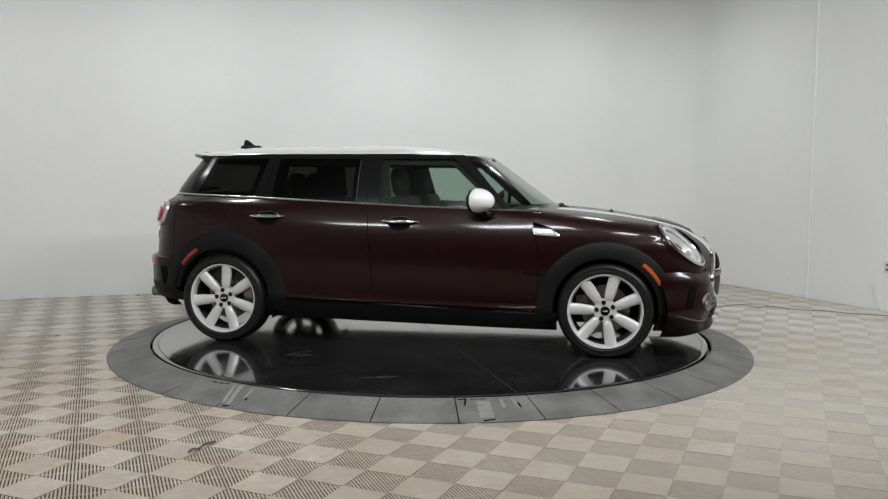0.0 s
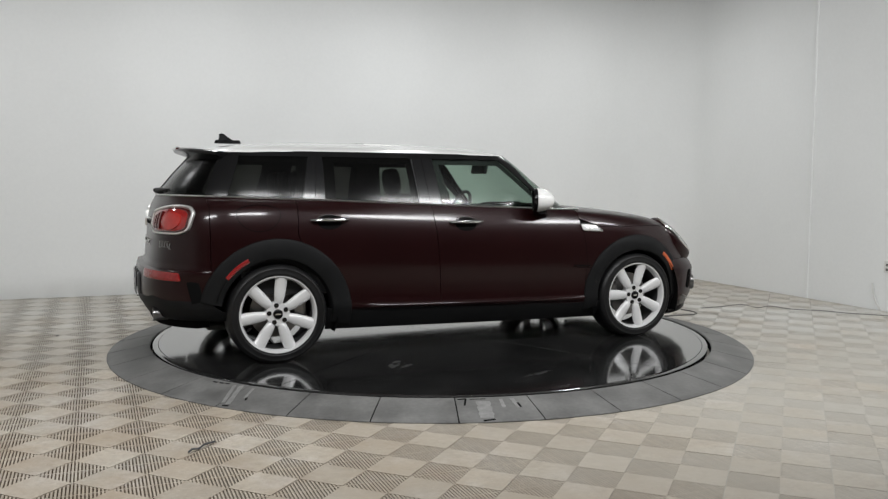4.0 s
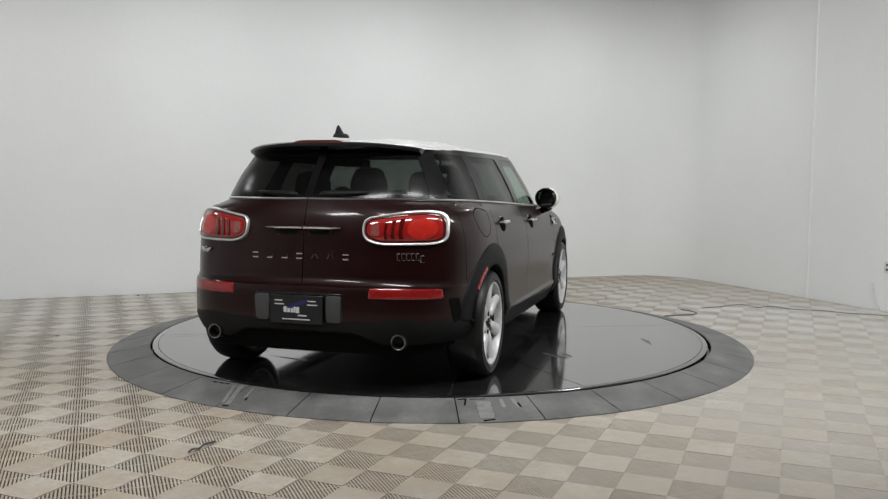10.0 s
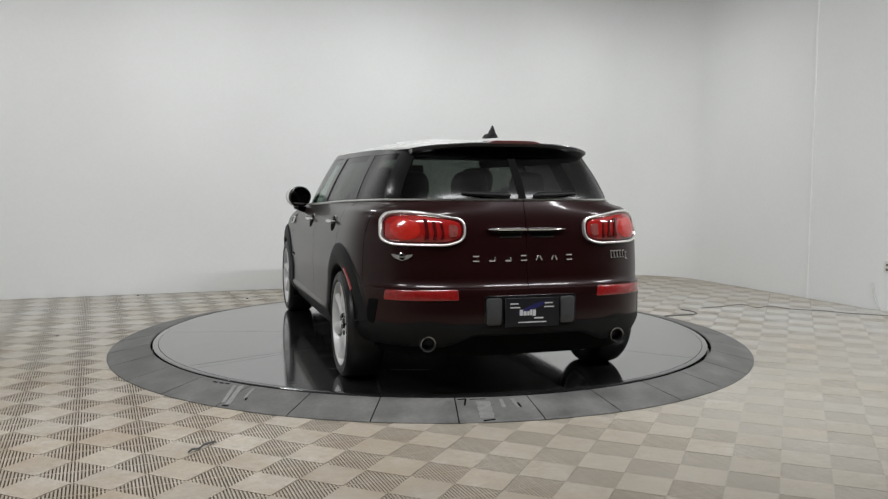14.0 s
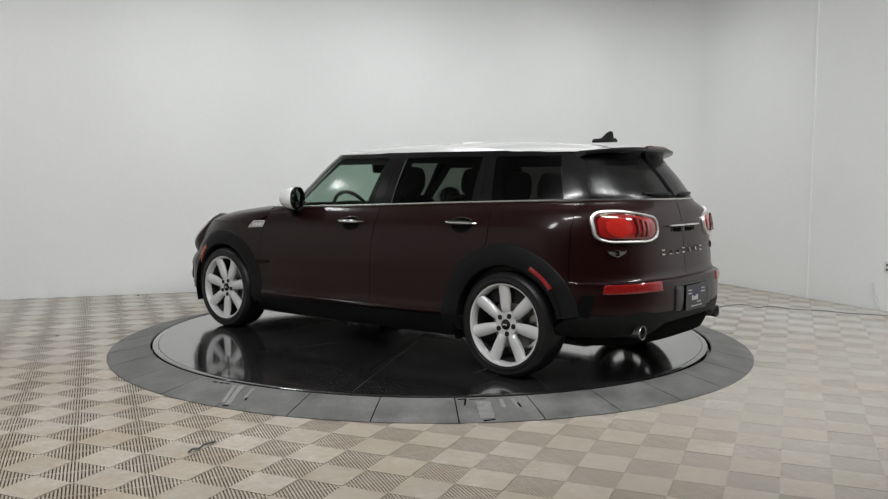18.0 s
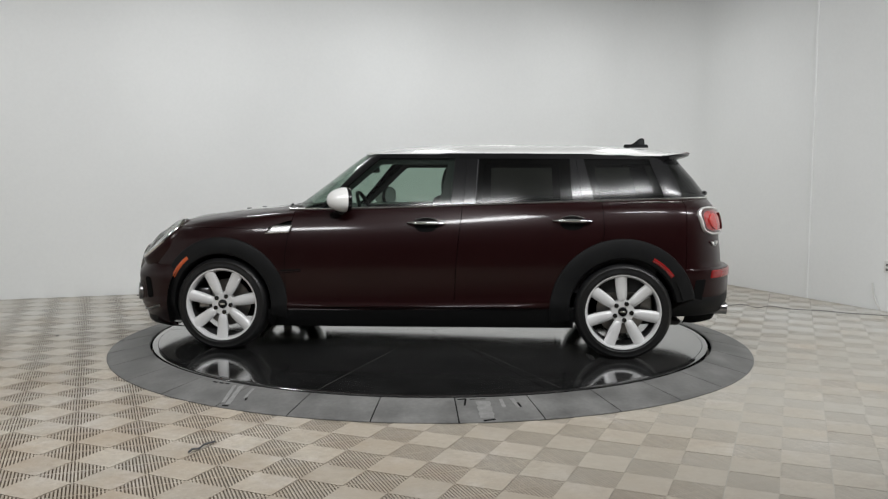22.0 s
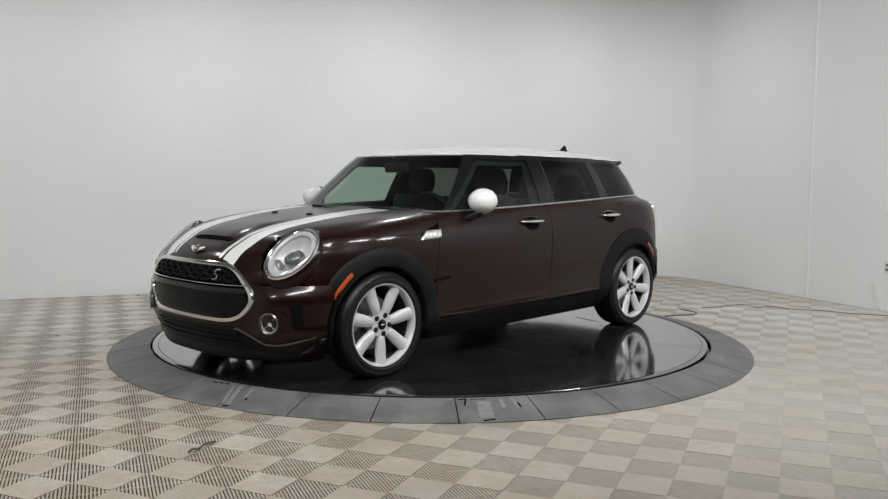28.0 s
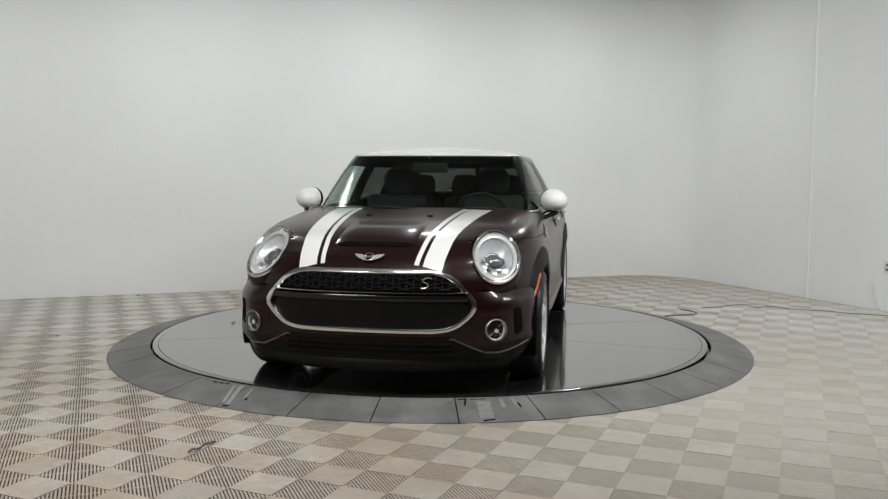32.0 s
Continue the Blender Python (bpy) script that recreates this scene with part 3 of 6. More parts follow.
def flank(x, z, side, off=0.0):
    return Vector((x, side * (low_y(x, zeta_of(x, z)) + off), z))


def bonnet(x, y, off=0.0):
    """A point on the bonnet above (x, y)."""
    lo, hi = 0.60, 1.012
    for _ in range(30):
        mid = (lo + hi) / 2
        if low_y(x, mid) > abs(y) and low_xf(mid) > x:
            lo = mid
        else:
            hi = mid
    return Vector((x, y, lift((lo + hi) / 2, x) + off))


# greenhouse
gh_w = smooth_table([(0.975, 0.802), (0.985, 0.800), (1.05, 0.776), (1.15, 0.730), (1.25, 0.676), (1.335, 0.624), (1.345, 0.616)])
gh_xf = smooth_table([(0.975, 1.01), (1.05, 0.885), (1.20, 0.645), (1.335, 0.435), (1.345, 0.42)])
gh_nf = smooth_table([(0.975, 3.0), (1.15, 3.6), (1.345, 5.0)])
gh_xr = smooth_table([(0.975, -1.985), (0.985, -1.982), (1.10, -1.915), (1.25, -1.81), (1.335, -1.745), (1.345, -1.735)])
gh_nr = smooth_table([(0.975, 2.7), (1.15, 2.9), (1.345, 3.2)])
GXF, GXR = smooth_table([(0.975, 0.20), (1.345, -0.10)]), -1.25


def gh_y(x, zeta):
    w = gh_w(zeta)
    s = GXF(zeta)
    if x > s:
        a, n = (x - s) / (gh_xf(zeta) - s), gh_nf(zeta)
    elif x < GXR:
        a, n = (GXR - x) / (GXR - gh_xr(zeta)), gh_nr(zeta)
    else:
        return w
    return w * max(0.0, 1 - a ** n) ** (1 / n) if a < 1 else 0.0


def gh_front(y, zeta):
    w, n, s = gh_w(zeta), gh_nf(zeta), GXF(zeta)
    a = min(1.0, abs(y) / w)
    return s + (gh_xf(zeta) - s) * (1 - a ** n) ** (1 / n)


def gh_rear(y, zeta):
    w, n = gh_w(zeta), gh_nr(zeta)
    a = min(1.0, abs(y) / w)
    return GXR + (gh_xr(zeta) - GXR) * (1 - a ** n) ** (1 / n)


def patch(rows, shrink=0.0022, flange=0.014, centre=None):
    """A panel from a grid of points, its edges drawn in by shrink and folded inwards by flange."""
    n, m = len(rows), len(rows[0])
    P = [[Vector(p) for p in r] for r in rows]
    Q = [[p.copy() for p in r] for r in P]
    for i in range(n):
        for j in range(m):
            d = Vector()
            if i == 0:
                d += (P[1][j] - P[0][j]).normalized()
            if i == n - 1:
                d += (P[n - 2][j] - P[n - 1][j]).normalized()
            if j == 0:
                d += (P[i][1] - P[i][0]).normalized()
            if j == m - 1:
                d += (P[i][m - 2] - P[i][m - 1]).normalized()
            Q[i][j] = P[i][j] + d * shrink
    bm = bmesh.new()
    vs = [[bm.verts.new(p) for p in r] for r in Q]
    for i in range(n - 1):
        for j in range(m - 1):
            bm.faces.new((vs[i][j], vs[i][j + 1], vs[i + 1][j + 1], vs[i + 1][j]))
    bmesh.ops.remove_doubles(bm, verts=bm.verts[:], dist=0.0004)
    bm.normal_update()
    if flange:
        c = centre or Vector((0, 0, 0.7))
        for v in bm.verts:
            v.normal_update()
        edge = [e for e in bm.edges if e.is_boundary]
        ends = {v: None for e in edge for v in e.verts}
        for v in ends:
            nn = v.normal if v.normal.dot(v.co - c) > 0 else -v.normal
            ends[v] = bm.verts.new(v.co - nn * flange)
        for e in edge:
            a, b = e.verts
            bm.faces.new((a, b, ends[b], ends[a]))
    return bm


def side_rows(xa, xb, za, zb, side, n=14, m=12, fn=low_y):
    """Grid on the flank between two edges xa(zeta), xb(zeta) and two levels za(s), zb(s)."""
    rows = []
    for i in range(n):
        s = i / (n - 1)
        row = []
        for j in range(m):
            u = j / (m - 1)
            zeta = za + (zb - za) * s
            x = xa(zeta) + (xb(zeta) - xa(zeta)) * u
            row.append(Vector((x, side * fn(x, zeta), lift(zeta, x))))
        rows.append(row)
    return rows


def cut_arches(bm, r=0.395):
    """Take away what lies inside the wheel arches."""
    for x0 in (AXLE, -AXLE):
        dead = [f for f in bm.faces if math.hypot(f.calc_center_median().x - x0, f.calc_center_median().z - HUB_Z) < r and abs(f.calc_center_median().y) > 0.5]
        bmesh.ops.delete(bm, geom=dead, context="FACES")
        # draw the stepped edge onto the circle
        if dead:
            for v in {v for e in bm.edges if e.is_boundary for v in e.verts}:
                dx, dz = v.co.x - x0, v.co.z - HUB_Z
                d = math.hypot(dx, dz)
                if r - 0.045 < d < r + 0.045 and abs(v.co.y) > 0.45:
                    v.co.x, v.co.z = x0 + dx * r / d, HUB_Z + dz * r / d
    return bm


def lamp_frame(side):
    """The tilted frame of a head lamp: z along its axis."""
    n = Vector((0.63, side * 0.32, 0.72)).normalized()
    r = UPV.cross(n).normalized()
    m = Matrix((r, n.cross(r), n)).transposed().to_4x4()
    m = m @ Matrix.Rotation(radians(-18 * side), 4, "Z")
    m.translation = Vector((1.822, side * 0.652, 0.742)) - n * 0.008
    return m


UPV = Vector((0, 0, 1))
LAMP_A, LAMP_B = 0.136, 0.195


def cut_lamps(bm, r=1.06, fit=1.07):
    """Open the panels where the head lamps sit."""
    for side in (1, -1):
        inv = lamp_frame(side).inverted()
        dead = []
        for f in bm.faces:
            q = inv @ f.calc_center_median()
            if math.hypot(q.x / LAMP_A, q.y / LAMP_B) < r and abs(q.z) < 0.15:
                dead.append(f)
        bmesh.ops.delete(bm, geom=dead, context="FACES")
        # draw the ragged edge to a clean oval
        for v in {v for e in bm.edges if e.is_boundary for v in e.verts}:
            q = inv @ v.co
            d = math.hypot(q.x / LAMP_A, q.y / LAMP_B)
            if 0.85 < d < 1.24 and abs(q.z) < 0.12 and dead:
                v.co = lamp_frame(side) @ Vector((q.x * fit / d, q.y * fit / d, q.z))
    return bm


SILL, SHOULDER, BELT = 0.305, 0.862, 0.985
x_door = smooth_table([(0.30, 0.885), (0.6, 0.90), (0.985, 0.845)])      # front edge of the front door
x_mid = smooth_table([(0.30, -0.235), (0.6, -0.25), (0.985, -0.285)])     # between the doors
x_back = smooth_table([(0.30, -0.93), (0.5, -0.99), (0.66, -1.13), (0.78, -1.205), (0.985, -1.195)])  # rear edge of the rear door
const = lambda c: (lambda z: c)
for side in (1, -1):
    part("front_door", patch(side_rows(x_mid, x_door, SILL, BELT, side, 26, 26)), "paint", car)
    part("rear_door", patch(side_rows(x_back, x_mid, SILL, BELT, side, 26, 24)), "paint", car)
    # front wing, behind and above the wheel
    part("front_wing", cut_lamps(cut_arches(patch(side_rows(x_door, const(1.60), SILL, SHOULDER, side, 36, 56), flange=0.0))), "paint", car)
    # rear quarter
    part("rear_quarter", cut_arches(patch(side_rows(const(-1.735), x_back, SILL, BELT, side, 36, 34), flange=0.0)), "paint", car)
    # sill cladding
    part("sill_cladding", patch(side_rows(const(-1.02), const(1.02), 0.175, SILL, side, 8, 30), shrink=0.0), "plastic", car, "black plastic sill cladding")

# bonnet: from the shoulder line up over the nose to the windscreen
rows = []
for zeta in lin(SHOULDER, 1.012, 45):
    row = []
    xa = x_door(min(zeta, BELT)) if zeta < BELT else 0.80
    ya = low_y(xa, zeta)
    for k in range(141):
        f = -1 + 2 * k / 140
        n = low_nf(zeta)
        s, w, xf = low_xsf(zeta), low_w(zeta), low_xf(zeta)
        th0 = math.acos(min(1.0, (ya / w)) ** (n / 2))
        th = math.pi / 2 - (math.pi / 2 - th0) * abs(f)
        x = s + (xf - s) * math.sin(th) ** (2 / n)
        y = w * math.cos(th) ** (2 / n) * (1 if f > 0 else -1)
        row.append(Vector((x, y, lift(zeta, x))))
    rows.append(row)
part("bonnet", cut_lamps(patch(rows, shrink=0.002, flange=0.012)), "paint", car)

# nose band between bonnet edge and bumper, and the bumper
rows = []
for zeta in lin(0.60, SHOULDER, 36):
    row = []
    for k in range(121):
        f = -1 + 2 * k / 120
        n, s, w, xf = low_nf(zeta), low_xsf(zeta), low_w(zeta), low_xf(zeta)
        th0 = math.asin(((1.60 - s) / (xf - s)) ** (n / 2))
        th = math.pi / 2 - (math.pi / 2 - th0) * abs(f)
        x = s + (xf - s) * math.sin(th) ** (2 / n)
        row.append(Vector((x, w * math.cos(th) ** (2 / n) * (1 if f > 0 else -1), lift(zeta, x))))
    rows.append(row)
part("nose_panel", cut_lamps(cut_arches(patch(rows, shrink=-0.0016, flange=0.0), 0.395)), "paint", car)
rows = []
for zeta in lin(0.15, 0.60, 20):
    row = []
    for k in range(65):
        f = -1 + 2 * k / 64
        n, s, w, xf = low_nf(zeta), low_xsf(zeta), low_w(zeta), low_xf(zeta)
        th0 = math.asin(((1.56 - s) / (xf - s)) ** (n / 2))
        th = math.pi / 2 - (math.pi / 2 - th0) * abs(f)
        x = s + (xf - s) * math.sin(th) ** (2 / n)
        row.append(Vector((x, w * math.cos(th) ** (2 / n) * (1 if f > 0 else -1), lift(zeta, x))))
    rows.append(row)
part("front_bumper", cut_arches(patch([[corner(p) for p in r] for r in rows]), 0.395), "paint", car)


def tail_rows(za, zb, n, m, xs, y0=None):
    rows = []
    for zeta in lin(za, zb, n):
        row = []
        for k in range(m):
            f = -1 + 2 * k / (m - 1)
            nn, w, xr = low_nr(zeta), low_w(zeta), low_xr(zeta)
            th0 = math.asin(((XSR - xs) / (XSR - xr)) ** (nn / 2))
            th = math.pi / 2 - (math.pi / 2 - th0) * abs(f)
            x = XSR + (xr - XSR) * math.sin(th) ** (2 / nn)
            row.append(Vector((x, w * math.cos(th) ** (2 / nn) * (1 if f > 0 else -1), lift(zeta, x))))
        rows.append(row)
    return rows


part("rear_bumper", cut_arches(patch(tail_rows(0.345, 0.551, 18, 65, -1.62)), 0.395), "paint", car)
full = tail_rows(0.546, BELT, 20, 81, -1.735)
part("tailgate_door", patch([r[:41] for r in full]), "paint", car)
part("tailgate_door", patch([r[40:] for r in full]), "paint", car)

# inner shell, a little inside the panels, so that nothing shows through the joints
bm = bmesh.new()
rings = []
for zeta in lin(0.20, 0.97, 30):
    ring = []
    for k in range(121):
        a = 2 * math.pi * k / 121
        cx, sx = math.cos(a), math.sin(a)
        n = low_nf(zeta) if cx > 0 else low_nr(zeta)
        e = 0.022
        w = low_w(zeta) - e
        if cx > 0:
            x = low_xsf(zeta) + (low_xf(zeta) - e - low_xsf(zeta)) * abs(cx) ** (2 / n)
        else:
            x = XSR + (low_xr(zeta) + e - XSR) * abs(cx) ** (2 / n)
        ring.append((x, w * math.copysign(abs(sx) ** (2 / n), sx), lift(zeta, x) - 0.004))
    fine = []
    for i, p in enumerate(ring):
        q = ring[(i + 1) % len(ring)]
        count = 90 if (Vector(q) - Vector(p)).length > 1.2 else 1
        fine += [tuple(Vector(p).lerp(Vector(q), j / count)) for j in range(count)]
    rings.append(fine)
add_rings(bm, rings, True, False, False)
cut_arches(bm, 0.41)
cut_lamps(bm, 1.15)
part("inner_shell", bm, "gap", car)

def gh_pt(th, zeta, side=1, front=True, off=0.0):
    """A point of the greenhouse at plan angle th (0 at the flank, 90 at the middle)."""
    n = gh_nf(zeta) if front else gh_nr(zeta)
    w = gh_w(zeta) + off
    if front:
        s = GXF(zeta)
        x = s + (gh_xf(zeta) + off - s) * math.sin(th) ** (2 / n)
    else:
        x = GXR + (gh_xr(zeta) - off - GXR) * math.sin(th) ** (2 / n)
    return Vector((x, side * w * math.cos(th) ** (2 / n), lift(zeta, x)))


def th_y(frac, zeta, front=True):
    n = gh_nf(zeta) if front else gh_nr(zeta)
    return math.acos(frac ** (n / 2))


def th_x(x, zeta, front=True):
    n = gh_nf(zeta) if front else gh_nr(zeta)
    s = GXF(zeta)
    a = (x - s) / (gh_xf(zeta) - s) if front else (GXR - x) / (GXR - gh_xr(zeta))
    return math.asin(min(1.0, max(0.0, a)) ** (n / 2))


G0, G1 = 0.990, 1.334
wx_front = smooth_table([(0.98, 0.685), (1.34, 0.245)])     # the front side window's front edge
wx_tail = smooth_table([(0.98, -1.615), (1.34, -1.505)])     # the rear side window's rear edge
ws_frac, rg_frac = 0.905, 0.86

rows = [[gh_pt(math.pi / 2 + (th_y(ws_frac, z) - math.pi / 2) * abs(f), z, 1 if f > 0 else -1) for f in lin(-1, 1, 41)] for z in lin(0.962, G1, 20)]
part("windscreen", patch(rows, 0.0, 0.004), "glass", car, "green-tinted windscreen glass")
for y0, y1 in ((-1, -0.004), (0.004, 1)):
    rows = [[gh_pt(math.pi / 2 + (th_y(rg_frac, z, False) - math.pi / 2) * abs(f), z, 1 if f > 0 else -1, False) for f in lin(y0, y1, 22)] for z in lin(G0, 1.275, 16)]
    part("rear_window", patch(rows, 0.002, 0.004), "glass_rear", car, "dark tinted rear door glass")
    rows = [[gh_pt(math.pi / 2 + (th_y(rg_frac, z, False) - math.pi / 2) * abs(f), z, 1 if f > 0 else -1, False) for f in lin(y0, y1, 22)] for z in lin(1.275, G1, 4)]
    part("rear_header", patch(rows, 0.001, 0.006), "gloss_black", car, "gloss black band over the rear glass")
rows = [[gh_pt(math.pi / 2, z, 1, False) + Vector((-0.005, y, 0)) for y in (-0.024, -0.012, 0.0, 0.012, 0.024)] for z in lin(0.988, 1.33, 8)]
part("rear_window_joint", patch(rows, 0.0, 0.006), "gap", car, "black joint between the rear doors")


def window_rows(xa, xb, side, n=12, m=16, z0=G0, z1=G1, off=0.0):
    rows = []
    for z in lin(z0, z1, n):
        rows.append([Vector((x, side * (gh_y(x, z) + off), lift(z, x))) for x in lin(xa(z), xb(z), m)])
    return rows


b0, b1 = smooth_table([(0.98, -0.205), (1.34, -0.225)]), smooth_table([(0.98, -0.375), (1.34, -0.385)])
c0, c1 = smooth_table([(0.98, -1.005), (1.34, -0.985)]), smooth_table([(0.98, -1.150), (1.34, -1.075)])
ZT = 1.302
for side in (1, -1):
    part("front_side_window", patch(window_rows(b0, wx_front, side, 12, 20, G0, ZT), 0.002, 0.004), "glass", car, "green-tinted front side window")
    part("rear_side_window", patch(window_rows(c0, b1, side, 12, 14, G0, ZT), 0.002, 0.004), "glass_dark", car, "dark privacy glass")
    part("quarter_window", patch(window_rows(wx_tail, c1, side, 12, 14, G0, ZT), 0.002, 0.004), "glass_dark", car, "dark privacy glass")
    mid_b = lambda z: (b0(z) + b1(z)) / 2
    part("door_pillar", patch(window_rows(mid_b, b0, side, 12, 3, G0, ZT, 0.003), 0.0012, 0.008), "gloss_black", car)
    part("door_pillar", patch(window_rows(b1, mid_b, side, 12, 3, G0, ZT, 0.003), 0.0012, 0.008), "gloss_black", car)
    mid_c = lambda z: c1(z) + (c0(z) - c1(z)) * 0.55
    part("door_pillar", patch(window_rows(mid_c, c0, side, 12, 3, G0, ZT, 0.003), 0.0012, 0.008), "gloss_black", car)
    part("door_pillar", patch(window_rows(c1, mid_c, side, 12, 3, G0, ZT, 0.003), 0.0012, 0.008), "gloss_black", car)
    part("window_header", patch(window_rows(wx_tail, wx_front, side, 3, 40, ZT, 1.338, 0.002), 0.0, 0.006), "gloss_black", car)
    rows = [[gh_pt(th_x(wx_front(z), z) + (th_y(ws_frac, z) - th_x(wx_front(z), z)) * f, z, side, True, 0.002) for f in lin(0, 1, 10)] for z in lin(0.965, 1.337, 20)]
    part("front_pillar", patch(rows, 0.0, 0.010), "gloss_black", car)
    rows = [[gh_pt(th_x(wx_tail(z), z, False) + (th_y(rg_frac, z, False) - th_x(wx_tail(z), z, False)) * f, z, side, False, 0.002) for f in lin(0, 1, 10)] for z in lin(G0, 1.337, 16)]
    part("tail_pillar", patch(rows, 0.0, 0.010), "gloss_black", car)

# roof skin, from its edge to the crown
bm = bmesh.new()
CXR = -0.66
edge = []
for k in range(120):
    a = 2 * math.pi * k / 120
    ca, sa = math.cos(a), math.sin(a)
    front = ca > 0
    n = gh_nf(1.338) if front else 3.6
    x = (GXF(1.338) + (gh_xf(1.338) + 0.012 - GXF(1.338)) * abs(ca) ** (2 / n)) if front else (GXR + (-1.80 - GXR) * abs(ca) ** (2 / n))
    edge.append((x, (gh_w(1.338) + 0.006) * math.copysign(abs(sa) ** (2 / n), sa)))
rings = []
for r in (1.0, 1.0, 0.985, 0.96, 0.92, 0.86, 0.78, 0.68, 0.56, 0.42, 0.28, 0.14, 0.05):
    z = 1.337 + 0.078 * (1 - r ** 2.5) ** 0.82 if len(rings) else 1.326
    rings.append([(CXR + (x - CXR) * r, y * r, z + 0.006 * (1 - r)) for x, y in edge])
add_rings(bm, rings, True, False, True)
part("roof", bm, "white", car, "white painted roof panel")


def wheel(x0, side, turn=0.25):
    """A tyre on an alloy rim with seven broad spokes."""
    w = new("wheel")
    w.parent = car
    w["label"] = "silver alloy wheel with low-profile tyre"
    w.matrix_basis = pose(CAR_X + x0, CAR_Y + side * 0.776, HUB_Z, 90 if side < 0 else -90, 0, 0)
    # the wheel's own z points outwards
    bm = bmesh.new()
    R = R_TYRE
    lathe(bm, [(0.236, -0.105), (0.262, -0.112), (0.295, -0.105), (R - 0.006, -0.090), (R, -0.070), (R + 0.0005, -0.03), (R + 0.0005, 0.03), (R, 0.070), (R - 0.006, 0.090),
               (0.297, 0.104), (0.288, 0.110), (0.285, 0.1085), (0.270, 0.111), (0.258, 0.113), (0.254, 0.1095), (0.246, 0.109), (0.238, 0.098), (0.238, -0.10)], 72, None, True)
    part("tyre", bm, "tyre", w)
    bm = bmesh.new()
    lathe(bm, [(0.238, -0.10), (0.241, 0.094), (0.248, 0.103), (0.247, 0.107), (0.236, 0.104), (0.226, 0.086), (0.222, -0.10)], 72, None, True)
    part("rim", bm, "rim", w)
    bm = bmesh.new()
    lathe(bm, [(0.2215, -0.10), (0.2215, 0.060), (0.2195, 0.060), (0.2195, -0.10)], 48, None, True)
    part("rim_barrel", bm, "barrel", w, "inner barrel of the rim, its shade put into the colour")
    bm = bmesh.new()
    lathe(bm, [(0.0001, -0.02), (0.16, -0.02), (0.16, -0.035), (0.0001, -0.035)], 40)
    part("brake_disc", bm, "disc_brake", w)
    bm = bmesh.new()
    add_box(bm, (-0.045, -0.075, -0.06), (0.045, 0.075, 0.018), 0.018, 3, pose(0.155 * (-1 if x0 * side < 0 else 1), -0.03 * side, 0))
    part("brake_caliper", bm, "tip", w, "bare metal brake caliper")
    for k in range(7):
        bm = bmesh.new()
        a = 2 * math.pi * (k + turn) / 7
        rings = []
        for r, hw, z0, th in ((0.062, 0.024, 0.074, 0.03), (0.078, 0.028, 0.084, 0.03), (0.105, 0.0325, 0.088, 0.032), (0.14, 0.0365, 0.088, 0.032), (0.18, 0.0385, 0.089, 0.03), (0.212, 0.0385, 0.094, 0.026), (0.236, 0.041, 0.098, 0.02)):
            ring = []
            for yy, zz in ((-0.95, -th * 0.9), (-1.0, -0.018), (-0.88, -0.0085), (-0.62, -0.0025), (-0.3, 0.0012), (0.0, 0.0022), (0.3, 0.0012), (0.62, -0.0025), (0.88, -0.0085), (1.0, -0.018), (0.95, -th * 0.9), (0.0, -th)):
                ring.append(Matrix.Rotation(a, 4, "Z") @ Vector((r, yy * hw, z0 + zz)))
            rings.append(ring)
        add_rings(bm, rings, True, True, True)
        part("spoke", bm, "rim", w)
    bm = bmesh.new()
    lathe(bm, [(0.0001, 0.088), (0.026, 0.087), (0.030, 0.084), (0.031, 0.055)], 24)
    part("hub_cap", bm, "gloss_black", w, "small black hub cap")
    bm = bmesh.new()
    add_box(bm, (-0.017, -0.005, 0.0875), (0.017, 0.005, 0.0895), 0.002, 1)
    part("hub_emblem", bm, "chrome", w)
    bm = bmesh.new()
    lathe(bm, [(0.031, 0.078), (0.074, 0.079), (0.078, 0.06), (0.078, 0.02), (0.031, 0.02)], 40)
    part("hub_plate", bm, "rim", w)
    for k in range(5):
        bm = bmesh.new()
        a = 2 * math.pi * (k + 0.4) / 5
        lathe(bm, [(0.0001, 0.0815), (0.0115, 0.0815), (0.0125, 0.0835), (0.0150, 0.0835), (0.0155, 0.06)], 14, pose(0.056 * math.cos(a), 0.056 * math.sin(a), 0))
        part("wheel_bolt", bm, "gloss_black", w, "dark recessed wheel bolt")
    return w


SPOKES = {(True, 1): 0.72, (True, -1): 0.46, (False, 1): 0.33, (False, -1): 0.63}    # how far each wheel has rolled
for x0 in (AXLE, -AXLE):
    for side in (1, -1):
        wheel(x0, side, SPOKES[x0 > 0, side])


# arch cladding: rounded black rims round the wheel openings
def arch(x0, side, ri, ro, a0, a1):
    bm = bmesh.new()
    rings = []
    for k in range(45):
        a = radians(a0 + (a1 - a0) * k / 44)
        ring = []
        for f, off in ((0.0, -0.10), (0.0, 0.000), (0.06, 0.012), (0.2, 0.017), (0.55, 0.016), (0.86, 0.012), (0.96, 0.008), (1.0, -0.004), (1.02, -0.03)):
            r = ri + (ro - 0.050 * max(0.0, min(1.0, (38 - math.degrees(a)) / 40)) * (x0 > 0) - ri) * f
            x, z = x0 + r * math.cos(a), max(0.185, HUB_Z + r * math.sin(a))
            p = flank(x, z, side, 0)
            base = low_y(x, zeta_of(x, max(z, 0.40))) * 0.25 + 0.75 * low_y(x, zeta_of(x, max(z, 0.23))) if z < 0.40 else low_y(x, zeta_of(x, z))
            ring.append(Vector((x, side * (base + (off * min(1.0, max(0.15, (z - 0.19) / 0.13)) if off > 0 else off)), z)))
        rings.append(ring)
    add_rings(bm, rings, False)
    return bm


